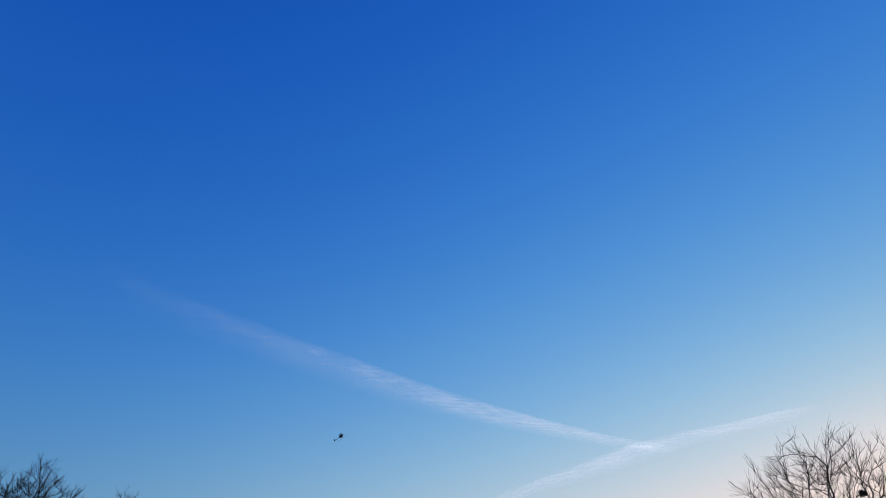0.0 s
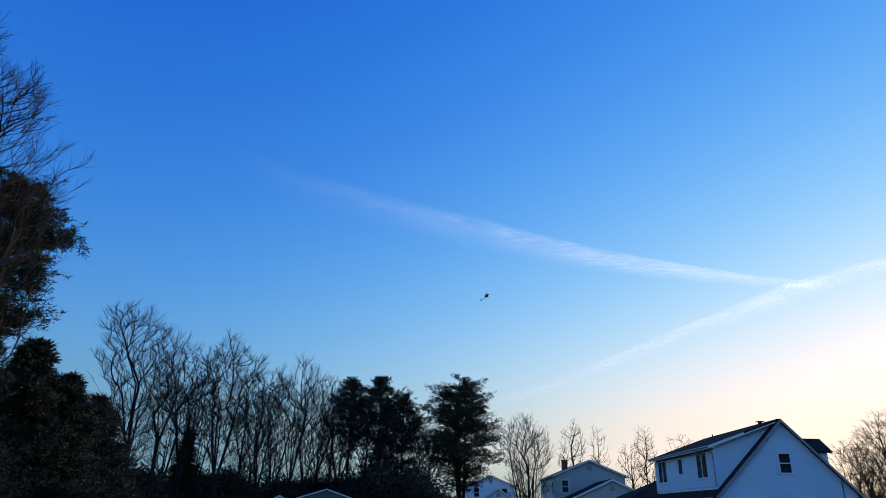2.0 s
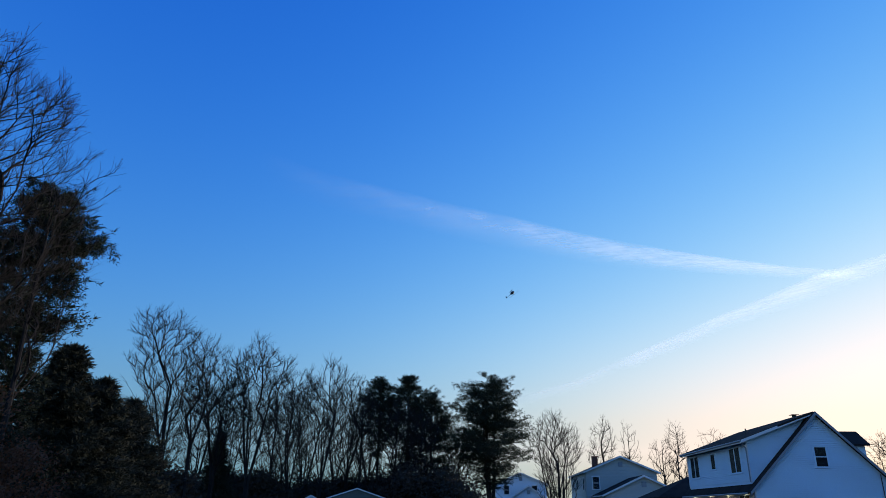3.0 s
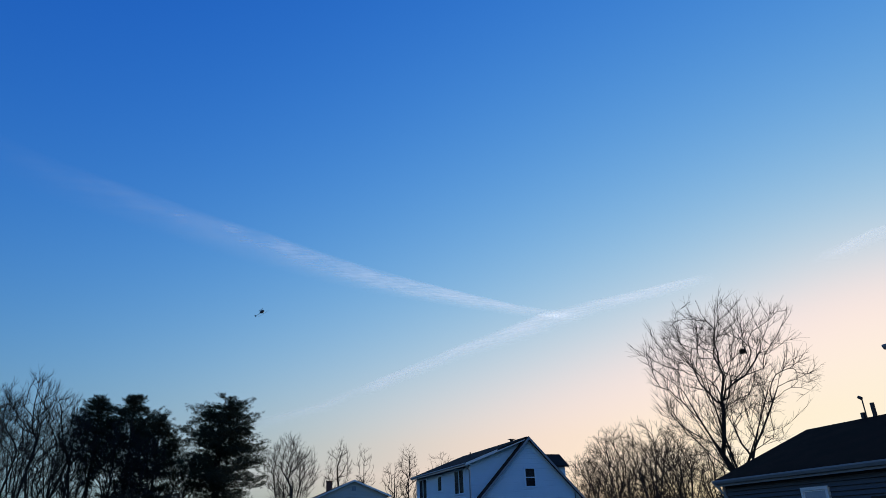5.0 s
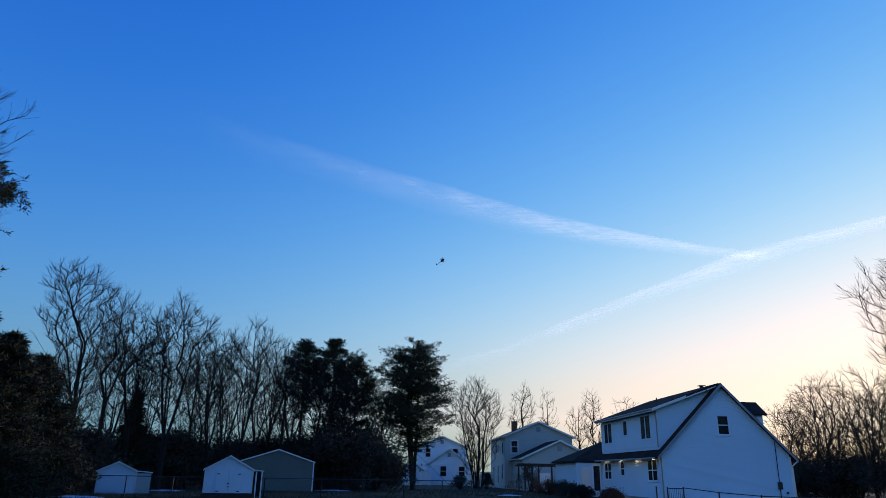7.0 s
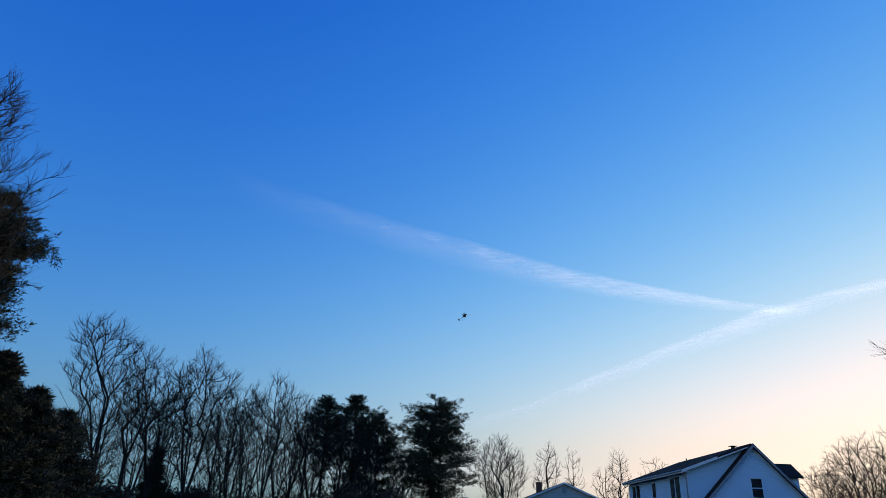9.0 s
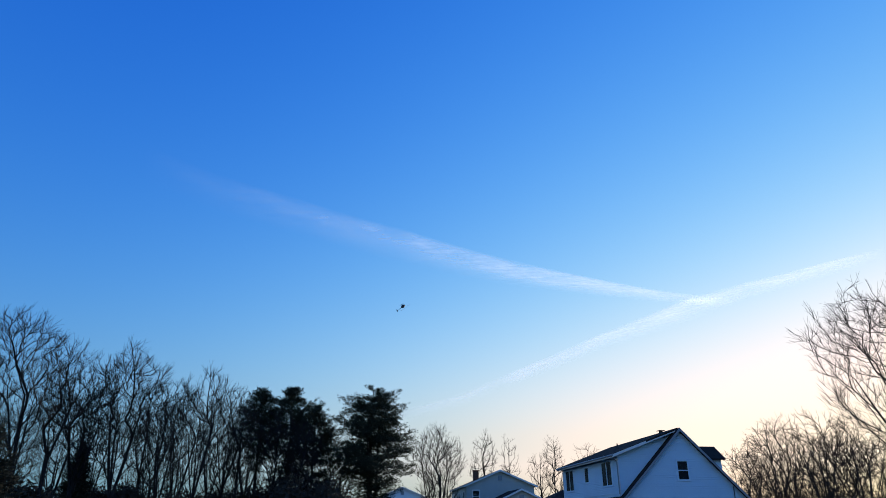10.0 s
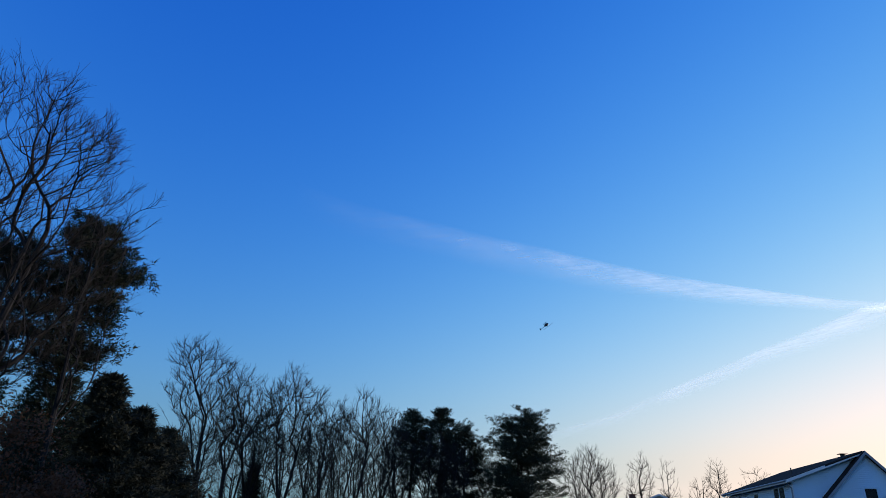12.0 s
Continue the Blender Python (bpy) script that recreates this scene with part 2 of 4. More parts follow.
def bare_tree(name, at, seed, height, crown_r, crown_low, stems=1, girth=0.16, lean=(0.0, 0.0), tips=420, twigs=4, twig=0.014, mat=TWIG, label="", group="bare trees", rise=1.0, bulge=0.5, splay=1.0, fork=0.0):
    """A leafless tree: limbs seek points spread through the crown, each leaving the nearest wood that points its way; twigs at the tips.
    bulge: the share of the crown's height at which it is widest; splay: how far the stems lean apart; fork: the height at which they leave one common trunk."""
    rng = random.Random(seed)
    nodes, heads, parent, paths = [], [], [], []

    def add(p, d, up):
        nodes.append(p)
        heads.append(d)
        parent.append(up)
        return len(nodes) - 1

    for s in range(stems):
        a = 2 * math.pi * (s + rng.random() * 0.5) / stems
        foot = Vector((math.cos(a), math.sin(a), 0)) * (0.0 if stems == 1 else (0.05 if fork else 0.12 * stems ** 0.5))
        out = Vector((math.cos(a), math.sin(a), 0)) * (0.0 if stems == 1 else crown_r * 0.42 * splay * rng.uniform(0.6, 1.1))
        top = height * (0.8 if stems == 1 else 0.66) * rng.uniform(0.92, 1.04)
        path, last = [], -1
        n = max(6, int(top / 0.8))
        wave = Vector((rng.uniform(-1, 1), rng.uniform(-1, 1), 0)) * (0.006 if fork else 0.02) * height
        for i in range(n + 1):
            t = i / n
            part_way = t ** 1.2 if not fork else max(0.0, (t - (fork + s * 0.12) / top) / (1 - (fork + s * 0.12) / top)) ** 0.85
            p = foot + out * part_way + Vector((lean[0] * top * t, lean[1] * top * t, top * t - 0.25)) + wave * math.sin(t * 5 + s)
            d = (p - nodes[last]).normalized() if path else Vector((0, 0, 1))
            last = add(p, d, last if path else -1)
            path.append(last)
        paths.append(path)
    goals = []
    span = height - crown_low
    while len(goals) < tips:
        x, y, z = rng.uniform(-1, 1), rng.uniform(-1, 1), rng.uniform(0, 1)
        k = (z / bulge) if z < bulge else (1 - z) / (1 - bulge)
        wide = math.sqrt(max(0.0, 1 - (1 - k) ** 2)) * (0.84 + 0.5 * noise.noise(Vector((x * 2 + seed, y * 2, z * 4))))
        q = math.hypot(x, y)
        if q > wide or rng.random() > 0.25 + 0.75 * (q / max(wide, 0.01)) ** 1.2:
            continue
        zz = crown_low + z * span
        goals.append(Vector((x * crown_r + lean[0] * zz, y * crown_r + lean[1] * zz, zz)))
    goals.sort(key=lambda g: math.hypot(g.x - lean[0] * g.z, g.y - lean[1] * g.z) + 0.25 * g.z + rng.uniform(0, 0.25) * crown_r)
    size = len(nodes) + tips * 14
    pos, way = np.zeros((size, 3)), np.zeros((size, 3))
    known = 0
    for g in goals:
        for i in range(known, len(nodes)):
            pos[i], way[i] = nodes[i], heads[i]
        known = len(nodes)
        rel = np.array(g) - pos[:known]
        dist = np.linalg.norm(rel, axis=1) + 1e-6
        cos = (rel * way[:known]).sum(1) / dist
        cost = dist * (1 + 1.5 * (1 - cos)) + np.maximum(0, 0.35 * dist - rel[:, 2]) * 1.6 * rise + (pos[:known, 2] < crown_low * 0.5) * 3.0
        k = int(cost.argmin())
        if known + 14 > size:
            break
        start, d0, length = nodes[k], heads[k], float(dist[k])
        n = max(2, min(12, int(length / 0.5)))
        path, last = [k], k
        ctrl = start + (d0 * 0.22 + (g - start).normalized() * 0.78).normalized() * length * 0.5
        for i in range(1, n + 1):
            t = i / n
            p = start * (1 - t) ** 2 + ctrl * 2 * t * (1 - t) + g * t * t
            p = p + Vector((rng.gauss(0, 1), rng.gauss(0, 1), rng.gauss(0, 1))) * 0.02 * min(length, 2.0)
            last = add(p, (p - nodes[last]).normalized(), last)
            path.append(last)
        paths.append(path)
    load = [0.0] * len(nodes)
    for i in range(len(nodes) - 1, -1, -1):
        load[i] = max(load[i], 1.0)
        if parent[i] >= 0:
            load[parent[i]] += load[i]
    most = max(load)
    lowest = math.log(twig / girth) / math.log(1 / most)
    rad = [girth * (v / most) ** lowest for v in load]
    trunk, crown = Wood(), Wood()
    for n, path in enumerate(paths):
        r = [rad[i] for i in path]
        if n >= stems:
            r[0] = min(r[0], r[1] * 1.25)
        (trunk if n < stems else crown).tube([nodes[i] for i in path], r, 7 if n < stems else (5 if r[0] > 0.05 else 3))
        if n < stems:
            continue
        for q in range(twigs):
            i = path[-1] if q == 0 else path[rng.randrange(max(1, len(path) // 3), len(path))]
            d = bent(rng, heads[i], rng.uniform(0.15, 0.8))
            d = (d + Vector((0, 0, 0.35 * rise))).normalized()
            l = rng.uniform(0.35, 0.95) * min(1.0, height / 12)
            p = nodes[i]
            m = p + d * l * 0.5
            e2 = bent(rng, d, 0.25)
            crown.tube([p, m, m + e2 * l * 0.5], [twig * 0.75, twig * 0.6, twig * 0.35], 3)
            if q < 2:
                e3 = bent(rng, d, 0.6)
                crown.tube([m, m + e3 * l * 0.45], [twig * 0.55, twig * 0.3], 3)
    e = thing(name, at, 0, label=label or "leafless deciduous tree with fine twigs", category="tree", group=group)
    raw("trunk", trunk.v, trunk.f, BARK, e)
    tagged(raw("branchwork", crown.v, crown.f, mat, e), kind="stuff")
    return e


def tuft(w, rng, c, size, blades, d):
    """A clump of short needles round a twig's end."""
    for k in range(blades):
        v = Vector((rng.gauss(0, 1), rng.gauss(0, 1), rng.gauss(0.25, 0.8))).normalized()
        s = v.orthogonal().normalized()
        s.rotate(Matrix.Rotation(rng.uniform(0, 6.28), 3, v))
        b = c + v * size * rng.uniform(0.0, 0.55) + d * size * rng.uniform(-0.5, 0.5)
        w.tri(b - s * size * 0.1, b + s * size * 0.1, b + (v + d * 0.4) * size * rng.uniform(0.4, 0.7))


def evergreen(name, at, seed, height, profile, whorls=26, per=5, droop=0.05, rise=0.35, tufts=7, size=0.34, blades=9, girth=0.22, lean=(0.0, 0.0), mat=NEEDLE, label="", clear=0.0, gap=0.12, stems=1, dense=False, group="evergreens"):
    """A conifer: a trunk, whorls of boughs as long as profile(share of height), tufts of needles on them."""
    rng = random.Random(seed)
    trunk, boughs, needles = Wood(), Wood(), Wood()
    axes = []
    for s in range(stems):
        sway = Vector((rng.uniform(-1, 1), rng.uniform(-1, 1), 0)) * (0.35 if stems == 1 else 1.0)
        pts = []
        for i in range(9):
            t = i / 8
            pts.append(Vector((lean[0] * height * t, lean[1] * height * t, height * t * (1 - 0.06 * s))) + sway * math.sin(t * 2.2) * 0.5 * (1 + s))
        pts[0].z = -0.25
        trunk.tube(pts, [girth * (1 - 0.88 * i / 8) for i in range(9)], 7)
        axes.append(pts)
    for i in range(whorls):
        share = clear + (1 - clear) * (i + 0.5 * rng.random()) / whorls
        reach = profile(share)
        for k in range(per):
            if rng.random() < gap:
                continue
            pts = axes[rng.randrange(stems)]
            j = min(int(share * 8), 7)
            base = pts[j].lerp(pts[j + 1], share * 8 - j)
            a = 2 * math.pi * (k / per) + rng.uniform(-0.5, 0.5) + i * 0.9
            length = reach * rng.uniform(0.6, 1.12)
            d = Vector((math.cos(a), math.sin(a), rise * (share - 0.35) + rng.uniform(-0.12, 0.2))).normalized()
            p, line = base.copy(), [base.copy()]
            for q in range(4):
                d = (d + Vector((rng.gauss(0, 0.1), rng.gauss(0, 0.1), rng.gauss(0, 0.06) - droop + 0.05 * q))).normalized()
                p = p + d * length / 4
                line.append(p.copy())
            r = max(0.018, girth * 0.32 * (1 - share))
            boughs.tube(line, [r, r * 0.8, r * 0.6, r * 0.45, r * 0.25], 3)
            count = max(3, int(tufts * (0.35 + length / 2.2) * (1.0 if dense else min(1.0, 0.25 + 1.1 * max(0.0, share - clear) / (1 - clear)))))
            for q in range(count):
                t = rng.uniform(0.3, 1.05) * 4
                m = min(int(t), 3)
                c = line[m].lerp(line[m + 1], t - m) + Vector((rng.gauss(0, 0.2), rng.gauss(0, 0.2), rng.gauss(0.08, 0.12))) * min(1.6, 0.4 + length * 0.4)
                tuft(needles, rng, c, size * rng.uniform(0.9, 1.45), blades + 6, d)
    e = thing(name, at, 0, label=label, category="tree", group=group)
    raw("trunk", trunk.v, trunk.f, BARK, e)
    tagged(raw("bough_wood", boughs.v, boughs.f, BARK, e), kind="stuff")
    tagged(raw("foliage", needles.v, needles.f, mat, e), kind="stuff")
    return e


def pine_form(low, full, width, top=0.35):
    def f(s):
        if s < low:
            return width * 0.25 * rnd(s)
        if s < full:
            return width * (0.55 + 0.45 * (s - low) / (full - low)) * rnd(s)
        q = (s - full) / (1 - full)
        return width * (top + (1 - top) * math.sqrt(max(0.0, 1 - q * q))) * rnd(s)

    def rnd(s):
        return 0.8 + 0.4 * noise.noise(Vector((s * 9.0, width, low * 7)))

    return f


def cone_form(width):
    return lambda s: width * (1 - s) ** 0.72 * (0.85 + 0.3 * noise.noise(Vector((s * 6.0, width * 3, 0)))) + 0.1


# the pine row over the sheds
evergreen("pine_tree", spot(11.6, 70), 11, 14.2, pine_form(0.5, 0.72, 2.7, 0.12), whorls=30, per=6, clear=0.45, tufts=19, size=0.23, blades=10, gap=0.12, label="tall slim pine with dark rounded crown")
evergreen("pine_tree", spot(9.2, 70), 12, 14.5, pine_form(0.3, 0.66, 3.3, 0.12), whorls=36, per=6, clear=0.3, tufts=18, size=0.23, blades=10, gap=0.15, label="tall pine with dark layered crown")
evergreen("pine_tree", spot(7.2, 72), 13, 12.9, pine_form(0.25, 0.5, 3.4, 0.12), whorls=32, per=6, clear=0.25, tufts=21, size=0.23, blades=10, gap=0.18, label="pine with sloping crown beside taller pines")
evergreen("pine_tree", spot(2.3, 70), 14, 14.7, pine_form(0.28, 0.52, 5.0, 0.04), whorls=44, per=9, clear=0.26, rise=0.12, tufts=21, size=0.23, blades=10, stems=3, gap=0.24, label="broad pine with round crown and open lower boughs")
# the near pine and dark firs at the plot's edge
evergreen("pine_tree", spot(39.2, 36), 15, 16.1, pine_form(0.25, 0.8, 3.0, 0.3), whorls=48, per=7, clear=0.22, tufts=23, size=0.22, blades=11, girth=0.26, gap=0.22, label="tall ragged pine with dark clumps of needles")
evergreen("pine_tree", spot(44.5, 37), 20, 14.6, pine_form(0.25, 0.8, 2.8, 0.5), whorls=40, per=7, clear=0.22, tufts=18, size=0.22, blades=11, girth=0.26, gap=0.2, label="ragged pine half hidden by bare limbs")
evergreen("fir_tree", spot(35.6, 42), 16, 9.9, cone_form(5.0), whorls=40, per=10, tufts=17, size=0.28, blades=10, rise=0.1, mat=NEEDLE_DARK, dense=True, gap=0.12, droop=0.1, label="dense dark bushy evergreen")
evergreen("fir_tree", spot(30.8, 47), 17, 7.8, cone_form(3.8), whorls=36, per=9, tufts=14, size=0.28, blades=10, rise=0.1, mat=NEEDLE_DARK, dense=True, gap=0.04, label="dense dark evergreen with drooping boughs")
evergreen("fir_tree", spot(33.0, 43), 21, 8.3, cone_form(4.2), whorls=38, per=10, tufts=16, size=0.28, blades=10, rise=0.1, mat=NEEDLE_DARK, dense=True, gap=0.03, label="dense dark evergreen between two others")
evergreen("fir_tree", spot(24.0, 62), 18, 7.4, lambda s: 2.3 * (1 - s) + 0.1, whorls=30, per=8, tufts=12, size=0.3, blades=9, rise=0.1, mat=NEEDLE_DARK, dense=True, gap=0.05, label="dark cone-shaped fir among bare trees")
evergreen("fir_tree", spot(40.5, 34), 19, 6.2, cone_form(3.0), whorls=30, per=9, tufts=13, size=0.28, blades=9, rise=0.1, mat=NEEDLE_DARK, dense=True, gap=0.04, label="low dense dark evergreen")

# bare trees on the left
bare_tree("bare_tree", spot(46.0, 30), 31, 20.2, 5.4, 5.5, stems=6, fork=4.0, girth=0.17, tips=1300, twigs=5, twig=0.011, bulge=0.6, rise=1.7, splay=1.1, label="large leafless tree with long rising limbs")
bare_tree("bare_tree", spot(39.0, 33), 44, 16.5, 2.2, 6.0, girth=0.12, tips=260, twig=0.009, rise=1.3, label="thin leafless tree in front of a pine")
bare_tree("bare_tree", spot(27.6, 55), 32, 16.4, 3.4, 6.0, stems=5, fork=5.5, girth=0.11, lean=(-0.13, 0.0), tips=560, rise=1.7, bulge=0.68, splay=1.0, label="slender leafless tree with fan of upright limbs")
bare_tree("bare_tree", spot(26.3, 56), 33, 14.6, 1.9, 6.0, stems=3, fork=6.5, girth=0.1, tips=260, rise=1.6, bulge=0.66, label="thin leafless tree beside a taller one")
bare_tree("bare_tree", spot(24.4, 60), 34, 14.4, 2.9, 4.5, stems=4, fork=4.5, girth=0.11, tips=460, rise=1.0, bulge=0.6, splay=1.1, label="leafless tree with crooked limbs")
bare_tree("bare_tree", spot(21.8, 58), 35, 15.1, 2.8, 4.5, stems=4, fork=4.0, girth=0.12, tips=600, twigs=5, rise=1.2, bulge=0.66, label="leafless tree with dense twiggy crown")
for k, (az, d, h, r) in enumerate([(18.6, 62, 13.6, 2.4), (16.1, 62, 14.5, 2.8), (14.1, 66, 13.7, 2.6), (20.0, 66, 13.6, 2.6), (23.3, 68, 13.4, 2.8), (12.3, 76, 13.2, 2.6), (10.2, 66, 11.8, 2.2), (6.0, 78, 11.8, 2.4), (17.4, 70, 14.0, 2.6), (15.0, 72, 14.2, 2.6), (13.0, 64, 12.0, 1.8), (5.0, 74, 10.0, 2.0), (8.0, 66, 10.5, 2.0), (25.6, 70, 13.0, 2.8), (28.8, 66, 11.0, 2.6), (19.2, 74, 13.6, 3.0), (31.5, 60, 9.5, 2.4)]):
    bare_tree("bare_tree", spot(az, d), 140 + k, h, r, 3.0, stems=3 + k % 3, fork=3.0 + k % 4, girth=0.1, tips=400, rise=1.6, twig=0.014, bulge=0.66, splay=1.1)
# behind the pale houses
bare_tree("bare_tree", spot(-2.9, 84), 51, 12.9, 3.2, 1.0, stems=11, girth=0.12, tips=1000, twigs=3, twig=0.014, rise=2.0, bulge=0.62, splay=1.1, label="round leafless tree with many fine upright stems")
bare_tree("bare_tree", spot(-6.7, 108), 52, 15.2, 2.7, 5.0, stems=2, girth=0.15, tips=200, twigs=3, rise=1.4, twig=0.018, mat=TWIG_WARM)
bare_tree("bare_tree", spot(-8.7, 110), 53, 14.8, 1.8, 6.0, girth=0.13, tips=90, twigs=3, rise=1.4, twig=0.018, mat=TWIG_WARM)
bare_tree("bare_tree", spot(-11.2, 100), 54, 11.6, 1.8, 3.5, girth=0.14, tips=110, twigs=3, twig=0.018, mat=TWIG_WARM)
bare_tree("bare_tree", spot(-12.4, 100), 55, 13.4, 1.9, 3.0, stems=2, girth=0.14, tips=180, twigs=3, rise=1.4, twig=0.018, mat=TWIG_WARM)
bare_tree("bare_tree", spot(-15.0, 104), 56, 13.2, 2.6, 5.0, girth=0.14, tips=130, twigs=3, twig=0.018, mat=TWIG_WARM)
# behind the white house, towards the low sun
for k, (az, d, h, r) in enumerate([(-26.6, 84, 9.8, 3.8), (-29.2, 76, 11.4, 4.0), (-31.6, 74, 11.8, 4.0), (-34.0, 76, 11.0, 4.0), (-28.0, 92, 11.5, 4.2), (-36.3, 80, 10.0, 4.0), (-32.5, 90, 12.0, 4.4)]):
    bare_tree("bare_tree", spot(az, d), 60 + k, h, r, 1.2, stems=5, fork=1.6, girth=0.13, tips=640, twigs=4, rise=0.7, twig=0.015, splay=1.2, mat=TWIG_WARM, label="broad crooked leafless tree with tangled branches", group="broad trees")
# the tall one behind the slate house
big = bare_tree("bare_tree", spot(-38.1, 40), 71, 13.4, 5.0, 4.6, stems=7, fork=3.4, girth=0.13, tips=720, twigs=5, twig=0.01, rise=1.15, bulge=0.5, splay=1.45, label="spreading leafless tree with several stems and a nest")


def woods():
    """Undergrowth and distant trunks, too tangled to count."""
    rng = random.Random(7)
    protos = []
    for s in range(4):
        e = bare_tree("shrub", (0, 0, 0), 200 + s, 6.5, 2.4, 0.3, stems=6, girth=0.06, tips=150, twigs=3, twig=0.016)
        vs, fs = [], []
        for o in e.children:
            b = len(vs)
            vs += [tuple(v.co) for v in o.data.vertices]
            fs += [tuple(b + i for i in p.vertices) for p in o.data.polygons]
        for o in list(e.children) + [e]:
            bpy.data.objects.remove(o)
        protos.append((np.array(vs), fs))

    def strip(name, spots, label, mat):
        verts, faces = [], []
        for x, y, s in spots:
            v, f = rng.choice(protos)
            a = rng.uniform(0, 6.28)
            m = np.array([[math.cos(a), -math.sin(a), 0], [math.sin(a), math.cos(a), 0], [0, 0, 1]]) * s
            b = sum(len(q) for q in verts)
            verts.append(v @ m.T + np.array([x, y, -0.1]))
            faces += [tuple(b + i for i in g) for g in f]
        ob = raw(name, np.concatenate(verts).tolist(), faces, mat)
        tagged(ob, label, "undergrowth", kind="stuff")

    left = []
    for k in range(80):
        az, d = rng.uniform(5.2, 36), rng.uniform(64, 92)
        p = spot(az, d)
        left.append((p.x, p.y, rng.uniform(0.45, 0.85)))
    strip("undergrowth", left, "dense dark leafless undergrowth below the trees", TWIG)
    right = []
    for k in range(46):
        az, d = rng.uniform(-38, -25), rng.uniform(72, 100)
        p = spot(az, d)
        right.append((p.x, p.y, rng.uniform(0.5, 0.85)))
    strip("undergrowth", right, "dense brown leafless undergrowth behind the house", TWIG_WARM)
    far = []
    for k in range(150):
        az, d = rng.uniform(-60, 60), rng.uniform(150, 210)
        p = spot(az, d)
        far.append((p.x, p.y, rng.uniform(1.0, 1.7)))
    # an unseen ring behind the stand, added to block light from the rear horizon
    for k in range(150):
        az, d = rng.uniform(62, 298), rng.uniform(42, 80)
        p = spot(az, d)
        far.append((p.x, p.y, rng.uniform(1.3, 2.0)))
    strip("far_woods", far, "low band of distant leafless woods, with an unseen light-blocking ring", TWIG_WARM)


woods()


def leafy_mass(name, at, seed, r, h, count, mat, size, label, category="shrub"):
    """A shrub: thin stems with many small leaves in uneven clumps."""
    rng = random.Random(seed)
    stems, leaves = Wood(), Wood()
    clumps = []
    for k in range(26):
        a, q, z = rng.uniform(0, 6.28), math.sqrt(rng.random()) * r, rng.uniform(0.15, 1) ** 0.8 * h
        shrink = math.sqrt(max(0.1, 1 - (z / h) ** 2.2))
        c = Vector((math.cos(a) * q * shrink, math.sin(a) * q * shrink, z))
        clumps.append(c)
        stems.tube([Vector((c.x * 0.15, c.y * 0.15, -0.1)), Vector((c.x * 0.5, c.y * 0.5, z * 0.55)), c], [0.03, 0.02, 0.01], 3)
    for k in range(count):
        c = rng.choice(clumps) + Vector((rng.gauss(0, 1), rng.gauss(0, 1), rng.gauss(0, 0.8))) * r * 0.17
        c.z = max(0.05, c.z)
        v = Vector((rng.gauss(0, 1), rng.gauss(0, 1), rng.gauss(0, 1))).normalized()
        s = v.orthogonal().normalized()
        leaves.tri(c - s * size * 0.4, c + s * size * 0.4, c + v * size)
    e = thing(name, at, 0, label=label, category=category)
    raw("stem", stems.v, stems.f, BARK, e)
    raw("foliage", leaves.v, leaves.f, mat, e)
    return e


leafy_mass("beech_shrub", spot(41.5, 29), 81, 2.6, 5.2, 5200, OLD_LEAF, 0.11, "tall shrub keeping its withered brown leaves")
leafy_mass("beech_shrub", spot(37.6, 31), 82, 2.2, 3.6, 4200, OLD_LEAF, 0.11, "shrub with withered brown leaves below evergreens")
for k, (az, d, r, h) in enumerate([(8.5, 66, 4.2, 5.0), (5.9, 67, 4.0, 4.6), (11.0, 68, 3.6, 4.2), (5.3, 69, 2.0, 2.6), (17.0, 66, 3.6, 3.8), (20.5, 64, 3.6, 4.0), (27.6, 58, 3.4, 4.2), (32.5, 50, 3.4, 5.0), (23.0, 70, 3.6, 4.0), (14.0, 70, 3.6, 4.0), (7.2, 80, 4.2, 4.2), (10.4, 82, 4.2, 4.2), (13.6, 84, 4.2, 4.2), (16.8, 84, 4.2, 4.2), (20.0, 82, 4.2, 4.2), (23.2, 80, 4.2, 4.2), (26.4, 76, 4.2, 4.2), (29.6, 70, 4.2, 4.2), (34.0, 56, 4.0, 4.4)]):
    leafy_mass("evergreen_shrub", spot(az, d), 90 + k, r, h, 5200, UNDER, 0.26, "broad dark evergreen shrub below the trees")
for k, (az, d, r, h) in enumerate([(-27.2, 74, 3.0, 2.6), (-30.6, 74, 3.2, 2.9), (-34.0, 74, 3.6, 3.0), (-24.6, 64, 1.4, 3.0), (-37.0, 76, 4.0, 3.2)]):
    leafy_mass("dark_hedge", spot(az, d), 110 + k, r, h, 5200, UNDER, 0.26, "dark overgrown hedge behind the white house")


def nest():
    rng = random.Random(5)
    w = Wood()
    for k in range(120):
        a, b = rng.uniform(0, 6.28), rng.uniform(-0.16, 0.12)
        c = Vector((math.cos(a) * 0.11, math.sin(a) * 0.11, b * 0.7))
        d = Vector((-math.sin(a), math.cos(a), rng.uniform(-0.6, 0.6))).normalized() * 0.14
        w.tube([c - d, c + d], [0.016, 0.012], 3)
    ob = raw("nest", w.v, w.f, BARK, big)
    p = spot(-40.0, 40, 10.25)
    ob.matrix_parent_inverse = Matrix.Identity(4)
    ob.matrix_basis = big.matrix_basis.inverted() @ Matrix.Translation(p)
    ob["label"] = "ball of dry sticks, a bird's nest"


nest()


